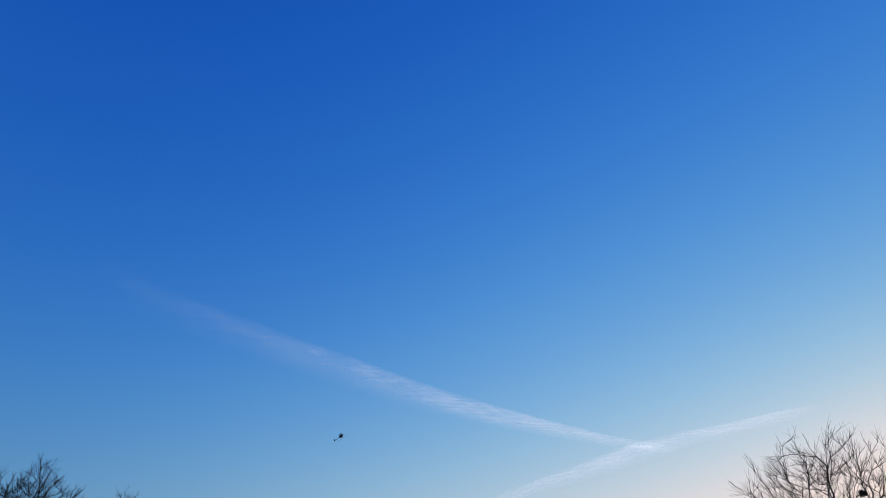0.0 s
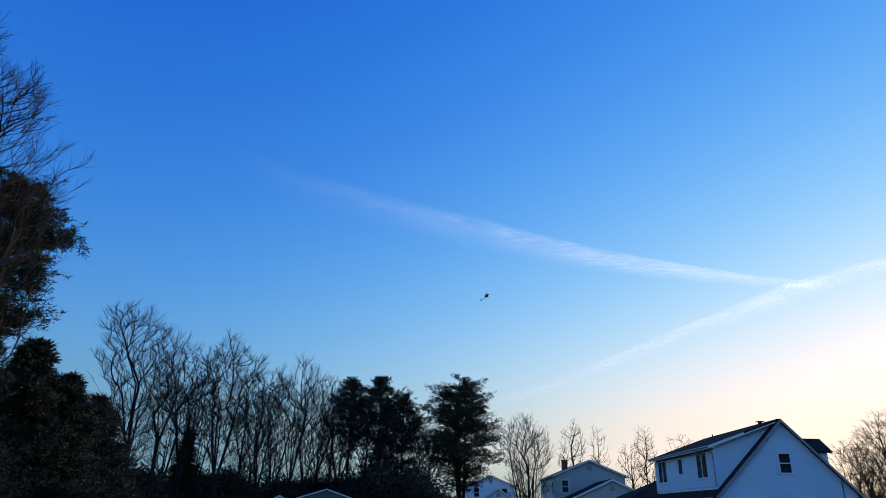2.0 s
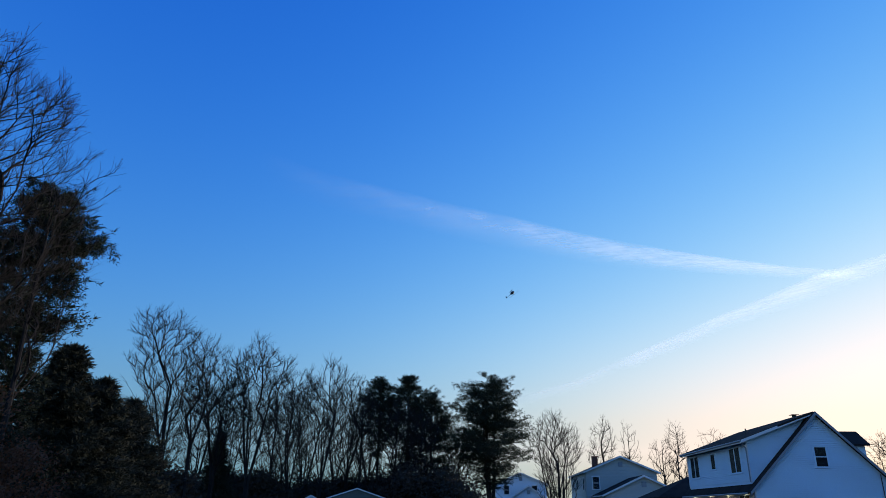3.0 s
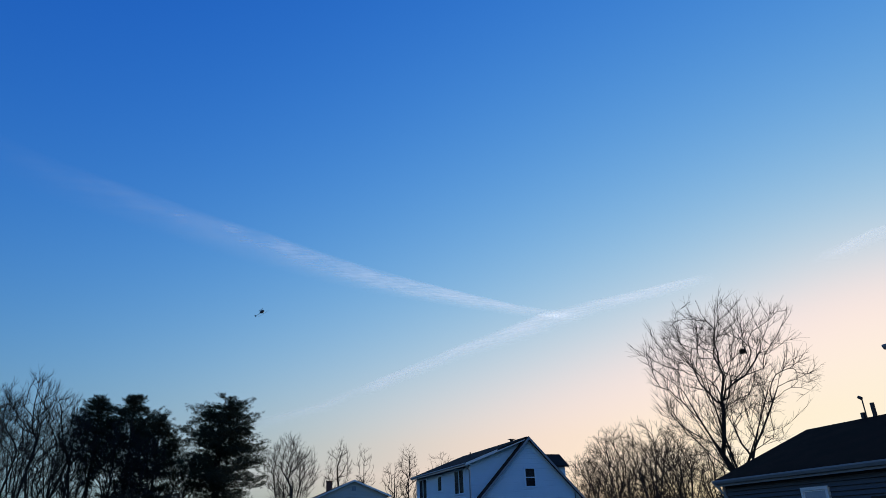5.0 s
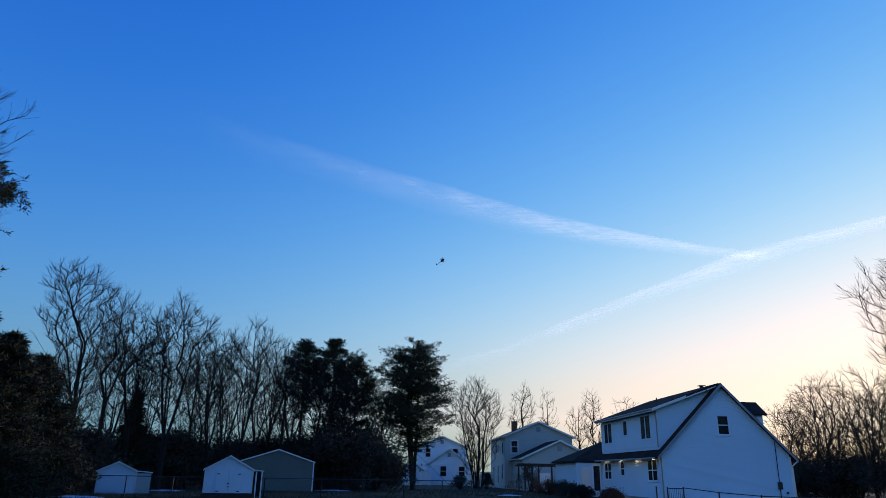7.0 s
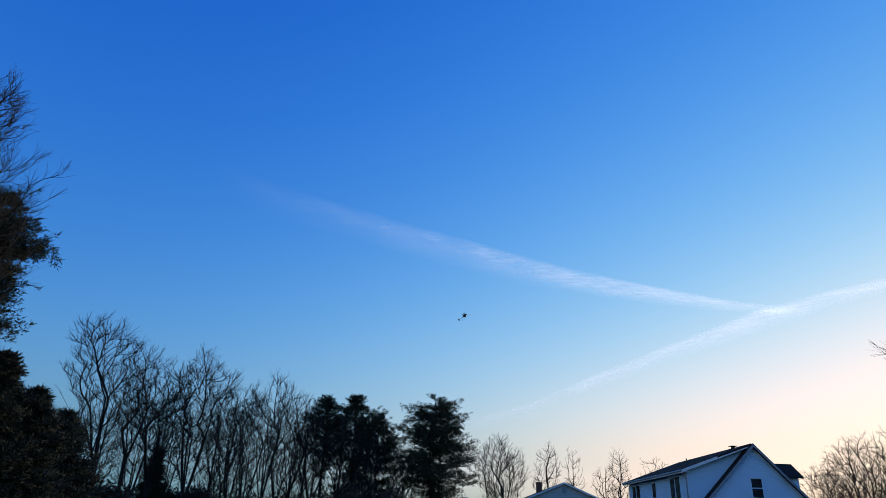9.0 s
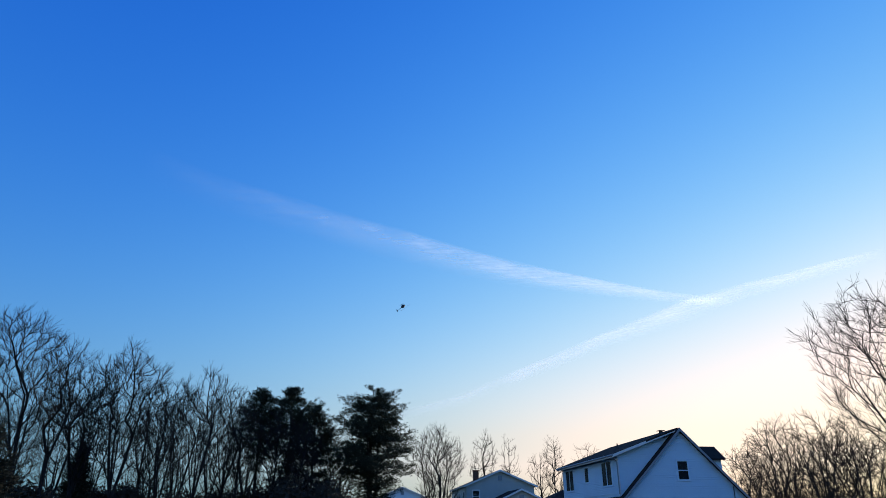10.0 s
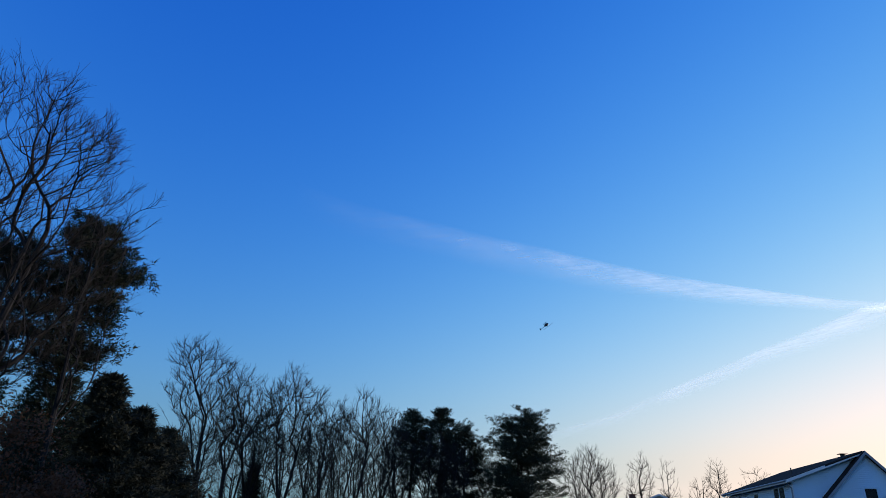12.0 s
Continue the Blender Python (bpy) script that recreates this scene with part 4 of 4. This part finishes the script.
def far_house():
    h = gable_house(spot(2.0, 110), -1.0, 7.8, 9.0, 5.5, 7.1, SIDING_WHITE, "white two-storey house far behind the fence")
    window(h, on_front, 1.3, 2.1, 4.0, 5.3, TRIM, ROOM_SHADE)
    window(h, on_front, 5.6, 6.4, 4.0, 5.3, TRIM, ROOM_SHADE)
    g = gable_house(spot(1.15, 103), -1.0, 6.4, 6.0, 2.9, 5.0, SIDING_WHITE, "white low front wing of the far house")
    window(g, on_front, 1.9, 2.8, 1.2, 2.6, TRIM, ROOM_SHADE)
    window(g, on_front, 4.6, 5.5, 1.2, 2.6, TRIM, ROOM_SHADE)
    s = gable_house(spot(2.9, 100), 10.0, 2.4, 3.0, 2.1, 2.9, SIDING_WHITE, "small white shed beside the far house")
    part("door", boxes((0.7, 1.6, -0.075, -0.035, 0.1, 1.9), bevel=0.01), DARK_WOOD, s)
    b = gable_house(spot(-27.8, 88), -20.0, 3.4, 4.0, 2.0, 2.8, SIDING_WHITE, "small white shed below the trees")
    part("door", boxes((0.5, 1.5, -0.075, -0.035, 0.1, 1.8), bevel=0.01), TRIM_GREY, b)
    c = gable_house(spot(-37.2, 60), 57.0, 5.0, 4.6, 1.75, 2.6, SIDING_GREY, "low pale outbuilding with dark roof and small windows")
    for a in (0.5, 1.8, 3.1):
        window(c, on_left, a, a + 0.8, 0.9, 1.45, TRIM, ROOM_SHADE, rail=False)


far_house()


# unseen thickets, added behind the stand to keep horizon glow off panes and walls
for k in range(22):
    leafy_mass("fir_thicket", spot(66 + 10.4 * k, 48 + 9 * (k % 3)), 300 + k, 6.0, 9.5, 2600, NEEDLE_DARK, 0.6, "unseen dark thicket added to block low sky light")


# ---- sheds ----
def shed(name, at, turn, w, depth, ez, rz, mat, label, door=True, lean=0.0, panel=False):
    h = thing(name, at, turn, label=label, category="shed")
    ring = [(0, 0, -0.05), (w, 0, -0.05), (w, 0, ez), (w / 2, 0, rz), (0, 0, ez)]
    part("wall", prism(ring, (0, 0.08, 0)), mat, h)
    part("wall", prism([(x, depth - 0.08, z) for x, y, z in ring], (0, 0.08, 0)), mat, h)
    part("wall", boxes((0, 0.08, 0.08, depth - 0.08, -0.05, ez)), mat, h)
    part("wall", boxes((w - 0.08, w, 0.08, depth - 0.08, -0.05, ez)), mat, h)
    siding(h, on_front, 0.05, rz, lambda z: (0.02, w - 0.02) if z < ez else ((z - ez) / (rz - ez) * w / 2, w - (z - ez) / (rz - ez) * w / 2), mat, 0.12)
    s = (rz - ez) / (w / 2)
    o = 0.12
    for sx in (0, 1):
        x = -o if sx == 0 else w + o
        roof(h, [(w / 2, -o, rz + 0.07), (x, -o, ez + 0.07 - o * s), (x, depth + o, ez + 0.07 - o * s), (w / 2, depth + o, rz + 0.07)], 0.05, SHINGLE)
        bm = prism([(w / 2, -o - 0.025, rz + 0.065), (x, -o - 0.025, ez + 0.065 - o * s), (x, -o - 0.025, ez - 0.04 - o * s), (w / 2, -o - 0.025, rz - 0.04)], (0, 0.022, 0))
        part("rake_board", bm, TRIM, h)
    for x in (0, w):
        part("corner_board", boxes((x - 0.05, x + 0.05, -0.05, 0.05, 0.0, ez - 0.05), bevel=0.008), TRIM, h)
    if door:
        c = w / 2
        for a0, a1, hx in ((c - 0.72, c - 0.01, c - 0.68), (c + 0.01, c + 0.72, c + 0.52)):
            dr = part("door", boxes((a0, a1, -0.075, -0.036, 0.08, ez - 0.05), bevel=0.006), mat, h)
            part("hinge", boxes((hx, hx + 0.16, -0.09, -0.0755, ez - 0.3, ez - 0.25), (hx, hx + 0.16, -0.09, -0.0755, 0.35, 0.4)), METAL, dr)
        part("door_handle", boxes((c - 0.06, c + 0.06, -0.11, -0.076, 0.78, 0.84), (c - 0.05, c + 0.05, -0.11, -0.076, 0.6, 0.65), bevel=0.01), METAL, h)
    if lean:
        x1 = w + lean
        roof(h, [(w + 0.02, 0.0, ez + 0.02), (x1 + 0.05, 0.0, ez - 0.06), (x1 + 0.05, depth, ez - 0.06), (w + 0.02, depth, ez + 0.02)], 0.05, TRIM, "lean_to_roof")
        if panel:
            part("lean_to_panel", boxes((w + 0.04, x1, 0.05, 0.09, 0, ez - 0.14)), SIDING_GREY, h, "pale side panel")
        else:
            for x in (w + 0.22, x1 - 0.05):
                part("lean_to_post", boxes((x - 0.04, x + 0.04, 0.02, 0.1, 0, ez - 0.11)), TRIM, h)
            # near-black panel in place of the shade within the lean-to
            part("lean_to_back", boxes((w + 0.03, x1, depth - 0.1, depth - 0.04, 0, ez - 0.14)), ROOM_SHADE, h)
    return h


p = spot(18.5, 44.2)
shed("garden_shed", p, 14, 2.72, 3.0, 1.62, 2.36, SIDING_WHITE, "white board shed with double doors and black hinges", lean=0.6)
p = spot(25.95, 51.5)
shed("garden_shed", p, 22, 2.3, 2.6, 1.4, 1.95, SIDING_WHITE, "small weathered white shed with side panel", door=False, lean=0.95, panel=True)
p = spot(15.95, 60)
shed("garage", p, 12, 5.9, 6.0, 2.3, 3.24, OLIVE, "olive grey garage with pale roof edge", door=False)


# ---- pergola, screen and garden clutter before the grey house ----
def pergola():
    g = thing("pergola", spot(-6.7, 70), 8.5, label="dark wooden pergola with braced posts", category="pergola")
    for x in (0.1, 1.5, 3.6, 4.8):
        for y in (0.0, 2.4):
            part("post", boxes((x - 0.07, x + 0.07, y - 0.07, y + 0.07, -0.1, 2.4), bevel=0.01), DARK_WOOD, g)
            if y == 0.0:
                bm = bmesh.new()
                rod(bm, (x, -0.02, 1.9), (x + 0.4, -0.02, 2.4), 0.04, 4)
                rod(bm, (x, -0.02, 1.9), (x - 0.4, -0.02, 2.4), 0.04, 4)
                part("brace", bm, DARK_WOOD, g)
    for y in (0.0, 2.4):
        part("beam", boxes((-0.3, 5.2, y - 0.06, y + 0.06, 2.4, 2.56), bevel=0.01), DARK_WOOD, g)
    for k in range(10):
        part("slat", boxes((0.0 + 0.53 * k, 0.06 + 0.53 * k, -0.35, 2.75, 2.562, 2.68)), DARK_WOOD, g)


pergola()
b = thing("screen", spot(-7.8, 70.5), 8.5, label="white plastic privacy screen below the pergola", category="screen")
part("panel", boxes((0, 1.28, 0, 0.05, 0.1, 1.78), bevel=0.01), TRIM, b)
part("foot", boxes((0.05, 0.15, -0.15, 0.2, 0, 0.1), (1.13, 1.23, -0.15, 0.2, 0, 0.1)), TRIM, b)


def garden_chair(at, turn):
    c = thing("garden_chair", at, turn, label="weathered wooden garden chair on the lawn", category="chair", group="garden chairs")
    part("seat", boxes(*[(0, 0.6, 0.12 * k, 0.12 * k + 0.1, 0.38, 0.41) for k in range(5)]), WOOD, c)
    bm = bmesh.new()
    for k in range(5):
        solid(bm, [(0.02 + 0.12 * k, 0.6, 0.4), (0.1 + 0.12 * k, 0.6, 0.4), (0.1 + 0.12 * k, 0.85, 1.05), (0.02 + 0.12 * k, 0.85, 1.05)], (0, 0.025, 0))
    part("backrest", bm, WOOD, c)
    for x in (-0.05, 0.6):
        for y in (0.0, 0.62):
            part("leg", boxes((x, x + 0.05, y, y + 0.05, -0.05, 0.56)), WOOD, c)
        part("armrest", boxes((x - 0.03, x + 0.09, -0.03, 0.7, 0.56, 0.59)), WOOD, c)


garden_chair(spot(-6.3, 66), 20)
garden_chair(spot(-5.2, 67), -25)
for k, (az, d, r, h, m) in enumerate([(-7.2, 72, 1.3, 2.3, NEEDLE_DARK), (-8.6, 64, 1.6, 0.95, OLD_LEAF), (-9.9, 63, 1.4, 0.9, NEEDLE_DARK), (-1.6, 78, 1.3, 1.2, NEEDLE_DARK), (-3.7, 82, 0.8, 1.6, NEEDLE_DARK), (-11.4, 56, 0.9, 0.75, TWIG), (-13.4, 50, 1.0, 0.6, OLD_LEAF), (-10.4, 57, 1.0, 0.8, NEEDLE_DARK), (-24.9, 58, 0.9, 2.4, NEEDLE_DARK)]):
    leafy_mass("garden_shrub", spot(az, d), 130 + k, r, h, 2200, m, 0.12, "low dark garden shrub on the lawn")


# ---- fences ----
def picket(at, turn, length, label):
    f = thing("picket_fence", at, turn, label=label, category="fence", group="white fences")
    part("rail", boxes((0, length, 0.0, 0.05, 0.25, 0.33)), TRIM, f)
    part("rail", boxes((0, length, 0.0, 0.05, 1.72, 1.84)), TRIM, f)
    for k in range(int(length / 0.16)):
        part("picket", boxes((0.02 + 0.16 * k, 0.11 + 0.16 * k, -0.03, -0.002, 0.08, 1.72)), TRIM, f)
    for x in (0, length):
        part("post", boxes((x - 0.07, x + 0.07, -0.04, 0.1, -0.1, 1.98), bevel=0.02), TRIM, f)


picket(spot(2.55, 94), -2, 2.6, "white picket fence before the far house")
picket(spot(-2.6, 88), -4, 2.5, "white picket fence beside the grey house")


def chain_link(points, height, name="chain_link_fence", label="chain-link fence with galvanised posts and top rail"):
    f = thing(name, points[0], 0, label=label, category="fence")
    o = Vector(points[0])
    for a, b in zip(points[:-1], points[1:]):
        a, b = Vector(a) - o, Vector(b) - o
        n = max(1, round((b - a).length / 2.6))
        d = (b - a) / n
        for k in range(n + 1):
            p = a + d * k
            bm = bmesh.new()
            rod(bm, p - Vector((0, 0, 0.2)), p + Vector((0, 0, height)), 0.035, 7)
            part("post", bm, GALV, f)
        bm = bmesh.new()
        rod(bm, a + Vector((0, 0, height)), b + Vector((0, 0, height)), 0.025, 6)
        part("rail", bm, GALV, f)
        w = Wood()
        e = d.normalized()
        length = (b - a).length
        step = 0.14
        k = -height
        while k < length:
            for sgn in (1, -1):
                x0, z0 = (k, 0.03) if sgn > 0 else (k, height)
                x1, z1 = k + height, (height if sgn > 0 else 0.03)
                if x0 < 0:
                    t = -x0 / height
                    z0 += (z1 - z0) * t
                    x0 = 0
                if x1 > length:
                    t = (x1 - length) / (x1 - x0)
                    z1 -= (z1 - z0) * t
                    x1 = length
                if x1 > x0:
                    w.tube([a + e * x0 + Vector((0, 0, z0)), a + e * x1 + Vector((0, 0, z1))], [0.0025, 0.0025], 3)
            k += step
        raw("mesh", w.v, w.f, GALV, f)


chain_link([spot(33, 50), spot(24, 48.5), spot(14, 47), spot(9.6, 46), spot(3.0, 47), spot(-3.0, 50)], 1.12)


def garden_fence():
    f = thing("garden_fence", spot(-16.9, 43.5), -20, label="dark metal garden fence with gate before the house", category="fence")
    for x, z in ((0.0, 1.08), (0.62, 1.06), (1.5, 1.08), (3.4, 0.86), (5.6, 0.74), (7.6, 0.72), (9.6, 0.72)):
        part("post", boxes((x - 0.04, x + 0.04, -0.04, 0.04, -0.15, z), bevel=0.008), METAL, f)
    part("gate", boxes((0.62, 1.5, -0.02, 0.02, 0.96, 1.02), (0.62, 1.5, -0.02, 0.02, 0.08, 0.13), *[(0.7 + 0.1 * k, 0.72 + 0.1 * k, -0.01, 0.01, 0.13, 0.96) for k in range(8)]), METAL, f)
    bm = bmesh.new()
    for a, b in (((1.5, 0, 1.03), (3.4, 0, 0.82)), ((3.4, 0, 0.82), (5.6, 0, 0.68)), ((5.6, 0, 0.68), (9.6, 0, 0.64))):
        rod(bm, a, b, 0.025, 6)
    part("rail", bm, METAL, f)


garden_fence()
e = thing("garden_edging", spot(18.6, 42.6), 14, label="low dark timber edging before the shed", category="edging")
part("board", boxes((0, 2.9, 0, 0.05, -0.1, 0.32), bevel=0.01), DARK_WOOD, e)


# ---- old snow ----
def snow(at, lx, ly, seed):
    rng = random.Random(seed)
    n = 40
    verts, faces = [(0, 0, 0.08)], []
    for ring in (0.5, 0.85, 1.0):
        for k in range(n):
            a = 2 * math.pi * k / n
            r = ring * (0.75 + 0.5 * noise.noise(Vector((math.cos(a) * 1.5 + seed, math.sin(a) * 1.5, 0))))
            verts.append((lx * r * math.cos(a), ly * r * math.sin(a), 0.09 - 0.11 * ring * ring))
    for k in range(n):
        j = (k + 1) % n
        faces.append((0, 1 + k, 1 + j))
        for q in (0, 1):
            faces.append((1 + q * n + k, 1 + (q + 1) * n + k, 1 + (q + 1) * n + j, 1 + q * n + j))
    ob = raw("snow_patch", verts, faces, SNOW)
    ob.matrix_basis = Matrix.Translation(at)
    tagged(ob, "thin patch of old snow on the lawn", "snow", "snow patches")


for k, (az, d, lx, ly) in enumerate([(30.5, 43, 3.6, 1.4), (27.4, 45, 2.2, 1.0), (33.5, 44, 2.5, 1.2), (29.0, 60, 3.0, 1.0), (21.3, 58, 1.6, 1.0), (8.6, 63, 1.6, 0.9), (-5.5, 57, 1.4, 0.5), (-28.5, 74, 2.6, 1.2), (-30.5, 76, 2.0, 1.0)]):
    snow(spot(az, d, 0.0), lx, ly, k)


def lawn():
    """Short grass blades over the part of the lawn that shows."""
    rng = random.Random(3)
    w = Wood()
    for k in range(26000):
        az, d = rng.uniform(-31, 36), 36 + 40 * rng.random() ** 1.6
        c = spot(az, d, -0.04)
        hgt = rng.uniform(0.05, 0.16)
        a = rng.uniform(0, 6.28)
        s = Vector((math.cos(a), math.sin(a), 0)) * 0.03
        w.tri(c - s, c + s, c + Vector((rng.gauss(0, 0.04), rng.gauss(0, 0.04), hgt)))
    tagged(raw("grass", w.v, w.f, BLADE), "short dull winter grass", "grass", kind="stuff")


lawn()


# ---- the model helicopter in the air ----
def helicopter():
    e = thing("model_helicopter", spot(0.2, 34, 1.6 + 34 * math.tan(radians(17.6))), 0, label="small black model helicopter hovering over the gardens", category="helicopter")
    nose = Vector((0.72, 0.2, 0.62)).normalized()
    mast = Vector((0.6, 0.1, -0.75))
    side = mast.cross(nose).normalized()
    mast = nose.cross(side)
    turn = Matrix((nose, side, mast)).transposed().to_4x4()
    e.matrix_basis = e.matrix_basis @ turn @ Matrix.Diagonal((0.66, 0.66, 0.66, 1))
    bm = bmesh.new()
    bmesh.ops.create_uvsphere(bm, u_segments=14, v_segments=10, radius=1.0)
    for v in bm.verts:
        t = v.co.x
        v.co = Vector((t * 0.21, v.co.y * (0.09 - 0.02 * t), v.co.z * 0.125 * (1 - 0.25 * abs(t))))
    part("body", bm, PLASTIC, e)
    bm = bmesh.new()
    rod(bm, (-0.15, 0, 0.01), (-0.62, 0, 0.03), 0.018, 8, 0.012)
    part("tail_boom", bm, PLASTIC, e)
    part("tail_fin", prism([(-0.58, -0.004, -0.06), (-0.66, -0.004, -0.08), (-0.68, -0.004, 0.12), (-0.61, -0.004, 0.06)], (0, 0.008, 0)), PLASTIC, e)
    bm = bmesh.new()
    rod(bm, (-0.635, 0.02, -0.1), (-0.625, 0.02, 0.1), 0.01, 4)
    part("tail_rotor", bm, PLASTIC, e)
    bm = bmesh.new()
    rod(bm, (0, 0, 0.08), (0, 0, 0.2), 0.012, 8)
    part("mast", bm, METAL, e)
    for sgn in (1, -1):
        part("rotor_blade", prism([(0.02 * sgn, -0.02, 0.195), (0.5 * sgn, -0.025 + 0.1, 0.2), (0.5 * sgn, 0.012 + 0.1, 0.2), (0.02 * sgn, 0.02, 0.195)], (0, 0, 0.006)), PLASTIC, e)
    for sgn in (1, -1):
        bm = bmesh.new()
        rod(bm, (0.18, 0.09 * sgn, -0.17), (-0.16, 0.09 * sgn, -0.17), 0.009, 6)
        for x in (0.08, -0.08):
            rod(bm, (x, 0.04 * sgn, -0.07), (x, 0.09 * sgn, -0.17), 0.007, 5)
        part("skid", bm, PLASTIC, e)


helicopter()


# ---- contrails high up ----
def vapour():
    m = bpy.data.materials.new("vapour")
    m.use_nodes = True
    n, l = m.node_tree.nodes, m.node_tree.links
    n.clear()
    uv = n.new("ShaderNodeUVMap")
    sep = n.new("ShaderNodeSeparateXYZ")
    l.new(uv.outputs[0], sep.inputs[0])

    def math_node(op, a, b=None, c=None):
        k = n.new("ShaderNodeMath")
        k.operation = op
        for i, v in enumerate((a, b, c)):
            if v is None:
                continue
            if isinstance(v, (int, float)):
                k.inputs[i].default_value = v
            else:
                l.new(v, k.inputs[i])
        return k.outputs[0]

    stretch = n.new("ShaderNodeMapping")
    stretch.inputs["Scale"].default_value = (1.3, 1.25, 1.0)
    l.new(uv.outputs[0], stretch.inputs["Vector"])
    stretch.inputs["Rotation"].default_value = (0, 0, 0.25)
    wisp = n.new("ShaderNodeTexNoise")
    wisp.inputs["Scale"].default_value, wisp.inputs["Detail"].default_value, wisp.inputs["Roughness"].default_value = 2.2, 4, 0.5
    l.new(stretch.outputs[0], wisp.inputs["Vector"])
    # fine streaks that lie almost along the trail
    comb = n.new("ShaderNodeCombineXYZ")
    l.new(math_node("MULTIPLY_ADD", sep.outputs["Y"], 0.5, sep.outputs["X"]), comb.inputs[0])
    l.new(math_node("MULTIPLY_ADD", sep.outputs["X"], -4.0, math_node("MULTIPLY", sep.outputs["Y"], 5.0)), comb.inputs[1])
    streak = n.new("ShaderNodeTexNoise")
    streak.inputs["Scale"].default_value, streak.inputs["Detail"].default_value = 1.6, 3
    l.new(comb.outputs[0], streak.inputs["Vector"])
    # soft over the width, sharper on the upper side
    v = sep.outputs["Y"]
    edge = math_node("MULTIPLY", math_node("POWER", v, 1.3), math_node("SUBTRACT", 1.0, math_node("POWER", v, 3.5)))
    peak = math_node("MULTIPLY", edge, 1.5)
    thick = math_node("MULTIPLY", peak, math_node("ADD", math_node("MULTIPLY_ADD", wisp.outputs["Fac"], 1.1, -0.5), math_node("MULTIPLY", streak.outputs["Fac"], 1.1)))
    att = n.new("ShaderNodeAttribute")
    att.attribute_name = "veil"
    alpha = math_node("MINIMUM", math_node("MAXIMUM", math_node("MULTIPLY", thick, att.outputs["Fac"]), 0.0), 0.85)
    scatter = n.new("ShaderNodeBsdfTranslucent")
    scatter.inputs["Color"].default_value = (0.98, 0.98, 0.98, 1)
    front = n.new("ShaderNodeBsdfDiffuse")
    front.inputs["Color"].default_value = (0.9, 0.9, 0.9, 1)
    both = n.new("ShaderNodeAddShader")
    clear = n.new("ShaderNodeBsdfTransparent")
    mix = n.new("ShaderNodeMixShader")
    out = n.new("ShaderNodeOutputMaterial")
    l.new(scatter.outputs[0], both.inputs[0])
    l.new(front.outputs[0], both.inputs[1])
    l.new(alpha, mix.inputs[0])
    l.new(clear.outputs[0], mix.inputs[1])
    l.new(both.outputs[0], mix.inputs[2])
    l.new(mix.outputs[0], out.inputs[0])
    return m


VAPOUR = vapour()


def contrail(line, label, far=3600.0):
    """line: rows of azimuth (left), elevation, width in degrees, density."""
    fine = []
    for (a0, e0, w0, d0), (a1, e1, w1, d1) in zip(line[:-1], line[1:]):
        for k in range(6):
            t = k / 6
            fine.append([p + (q - p) * t for p, q in zip((a0, e0, w0, d0), (a1, e1, w1, d1))])
    fine.append(list(line[-1]))
    verts, faces, uvs, dens = [], [], [], []
    run = 0.0
    for i, (a, e, w, d) in enumerate(fine):
        if i:
            run += math.hypot(a - fine[i - 1][0], e - fine[i - 1][1])
        for s in range(5):
            t = s / 4
            el = radians(e + (t - 0.5) * w)
            p = spot(a, far * math.cos(el), 1.6 + far * math.sin(el))
            verts.append(tuple(p))
            uvs.append((run * 0.12 + line[0][1], t))
            dens.append(d)
    for i in range(len(fine) - 1):
        for s in range(4):
            faces.append((i * 5 + s, (i + 1) * 5 + s, (i + 1) * 5 + s + 1, i * 5 + s + 1))
    ob = raw("contrail", verts, faces, VAPOUR)
    me = ob.data
    layer = me.uv_layers.new(name="UVMap")
    for lp in me.loops:
        layer.data[lp.index].uv = uvs[lp.vertex_index]
    at = me.attributes.new("veil", "FLOAT", "POINT")
    at.data.foreach_set("value", dens)
    ob.visible_shadow = False
    tagged(ob, label, "contrail", "contrails", "structure")


contrail([(24, 27.3, 3.0, 0.0), (18.7, 26.1, 3.0, 0.08), (10.4, 24.8, 3.0, 0.22), (0.1, 22.7, 2.9, 0.42), (-8.9, 20.5, 2.3, 0.68), (-17, 18.7, 1.5, 0.9), (-22.5, 17.4, 1.0, 0.8), (-28, 16.2, 0.8, 0.0)], "long feathered white contrail fading at one end")
contrail([(-39, 18.2, 0.8, 0.0), (-35.8, 17.9, 1.0, 0.85), (-29, 17.1, 1.3, 0.75), (-24.2, 16.1, 1.9, 0.85), (-16.8, 14.1, 1.3, 0.7), (-10, 11.7, 1.2, 0.7), (-8.2, 11.1, 1.0, 0.2), (-5.3, 9.9, 1.0, 0.42), (-0.9, 8.7, 1.0, 0.25), (2.0, 7.9, 0.8, 0.0)], "thin curved contrail crossing a longer one")
contrail([(-46.5, 18.0, 0.7, 0.0), (-48.5, 18.3, 1.2, 0.45), (-51, 18.9, 1.2, 0.55), (-54, 19.2, 0.7, 0.0)], "small wisp of cloud near the low sun")
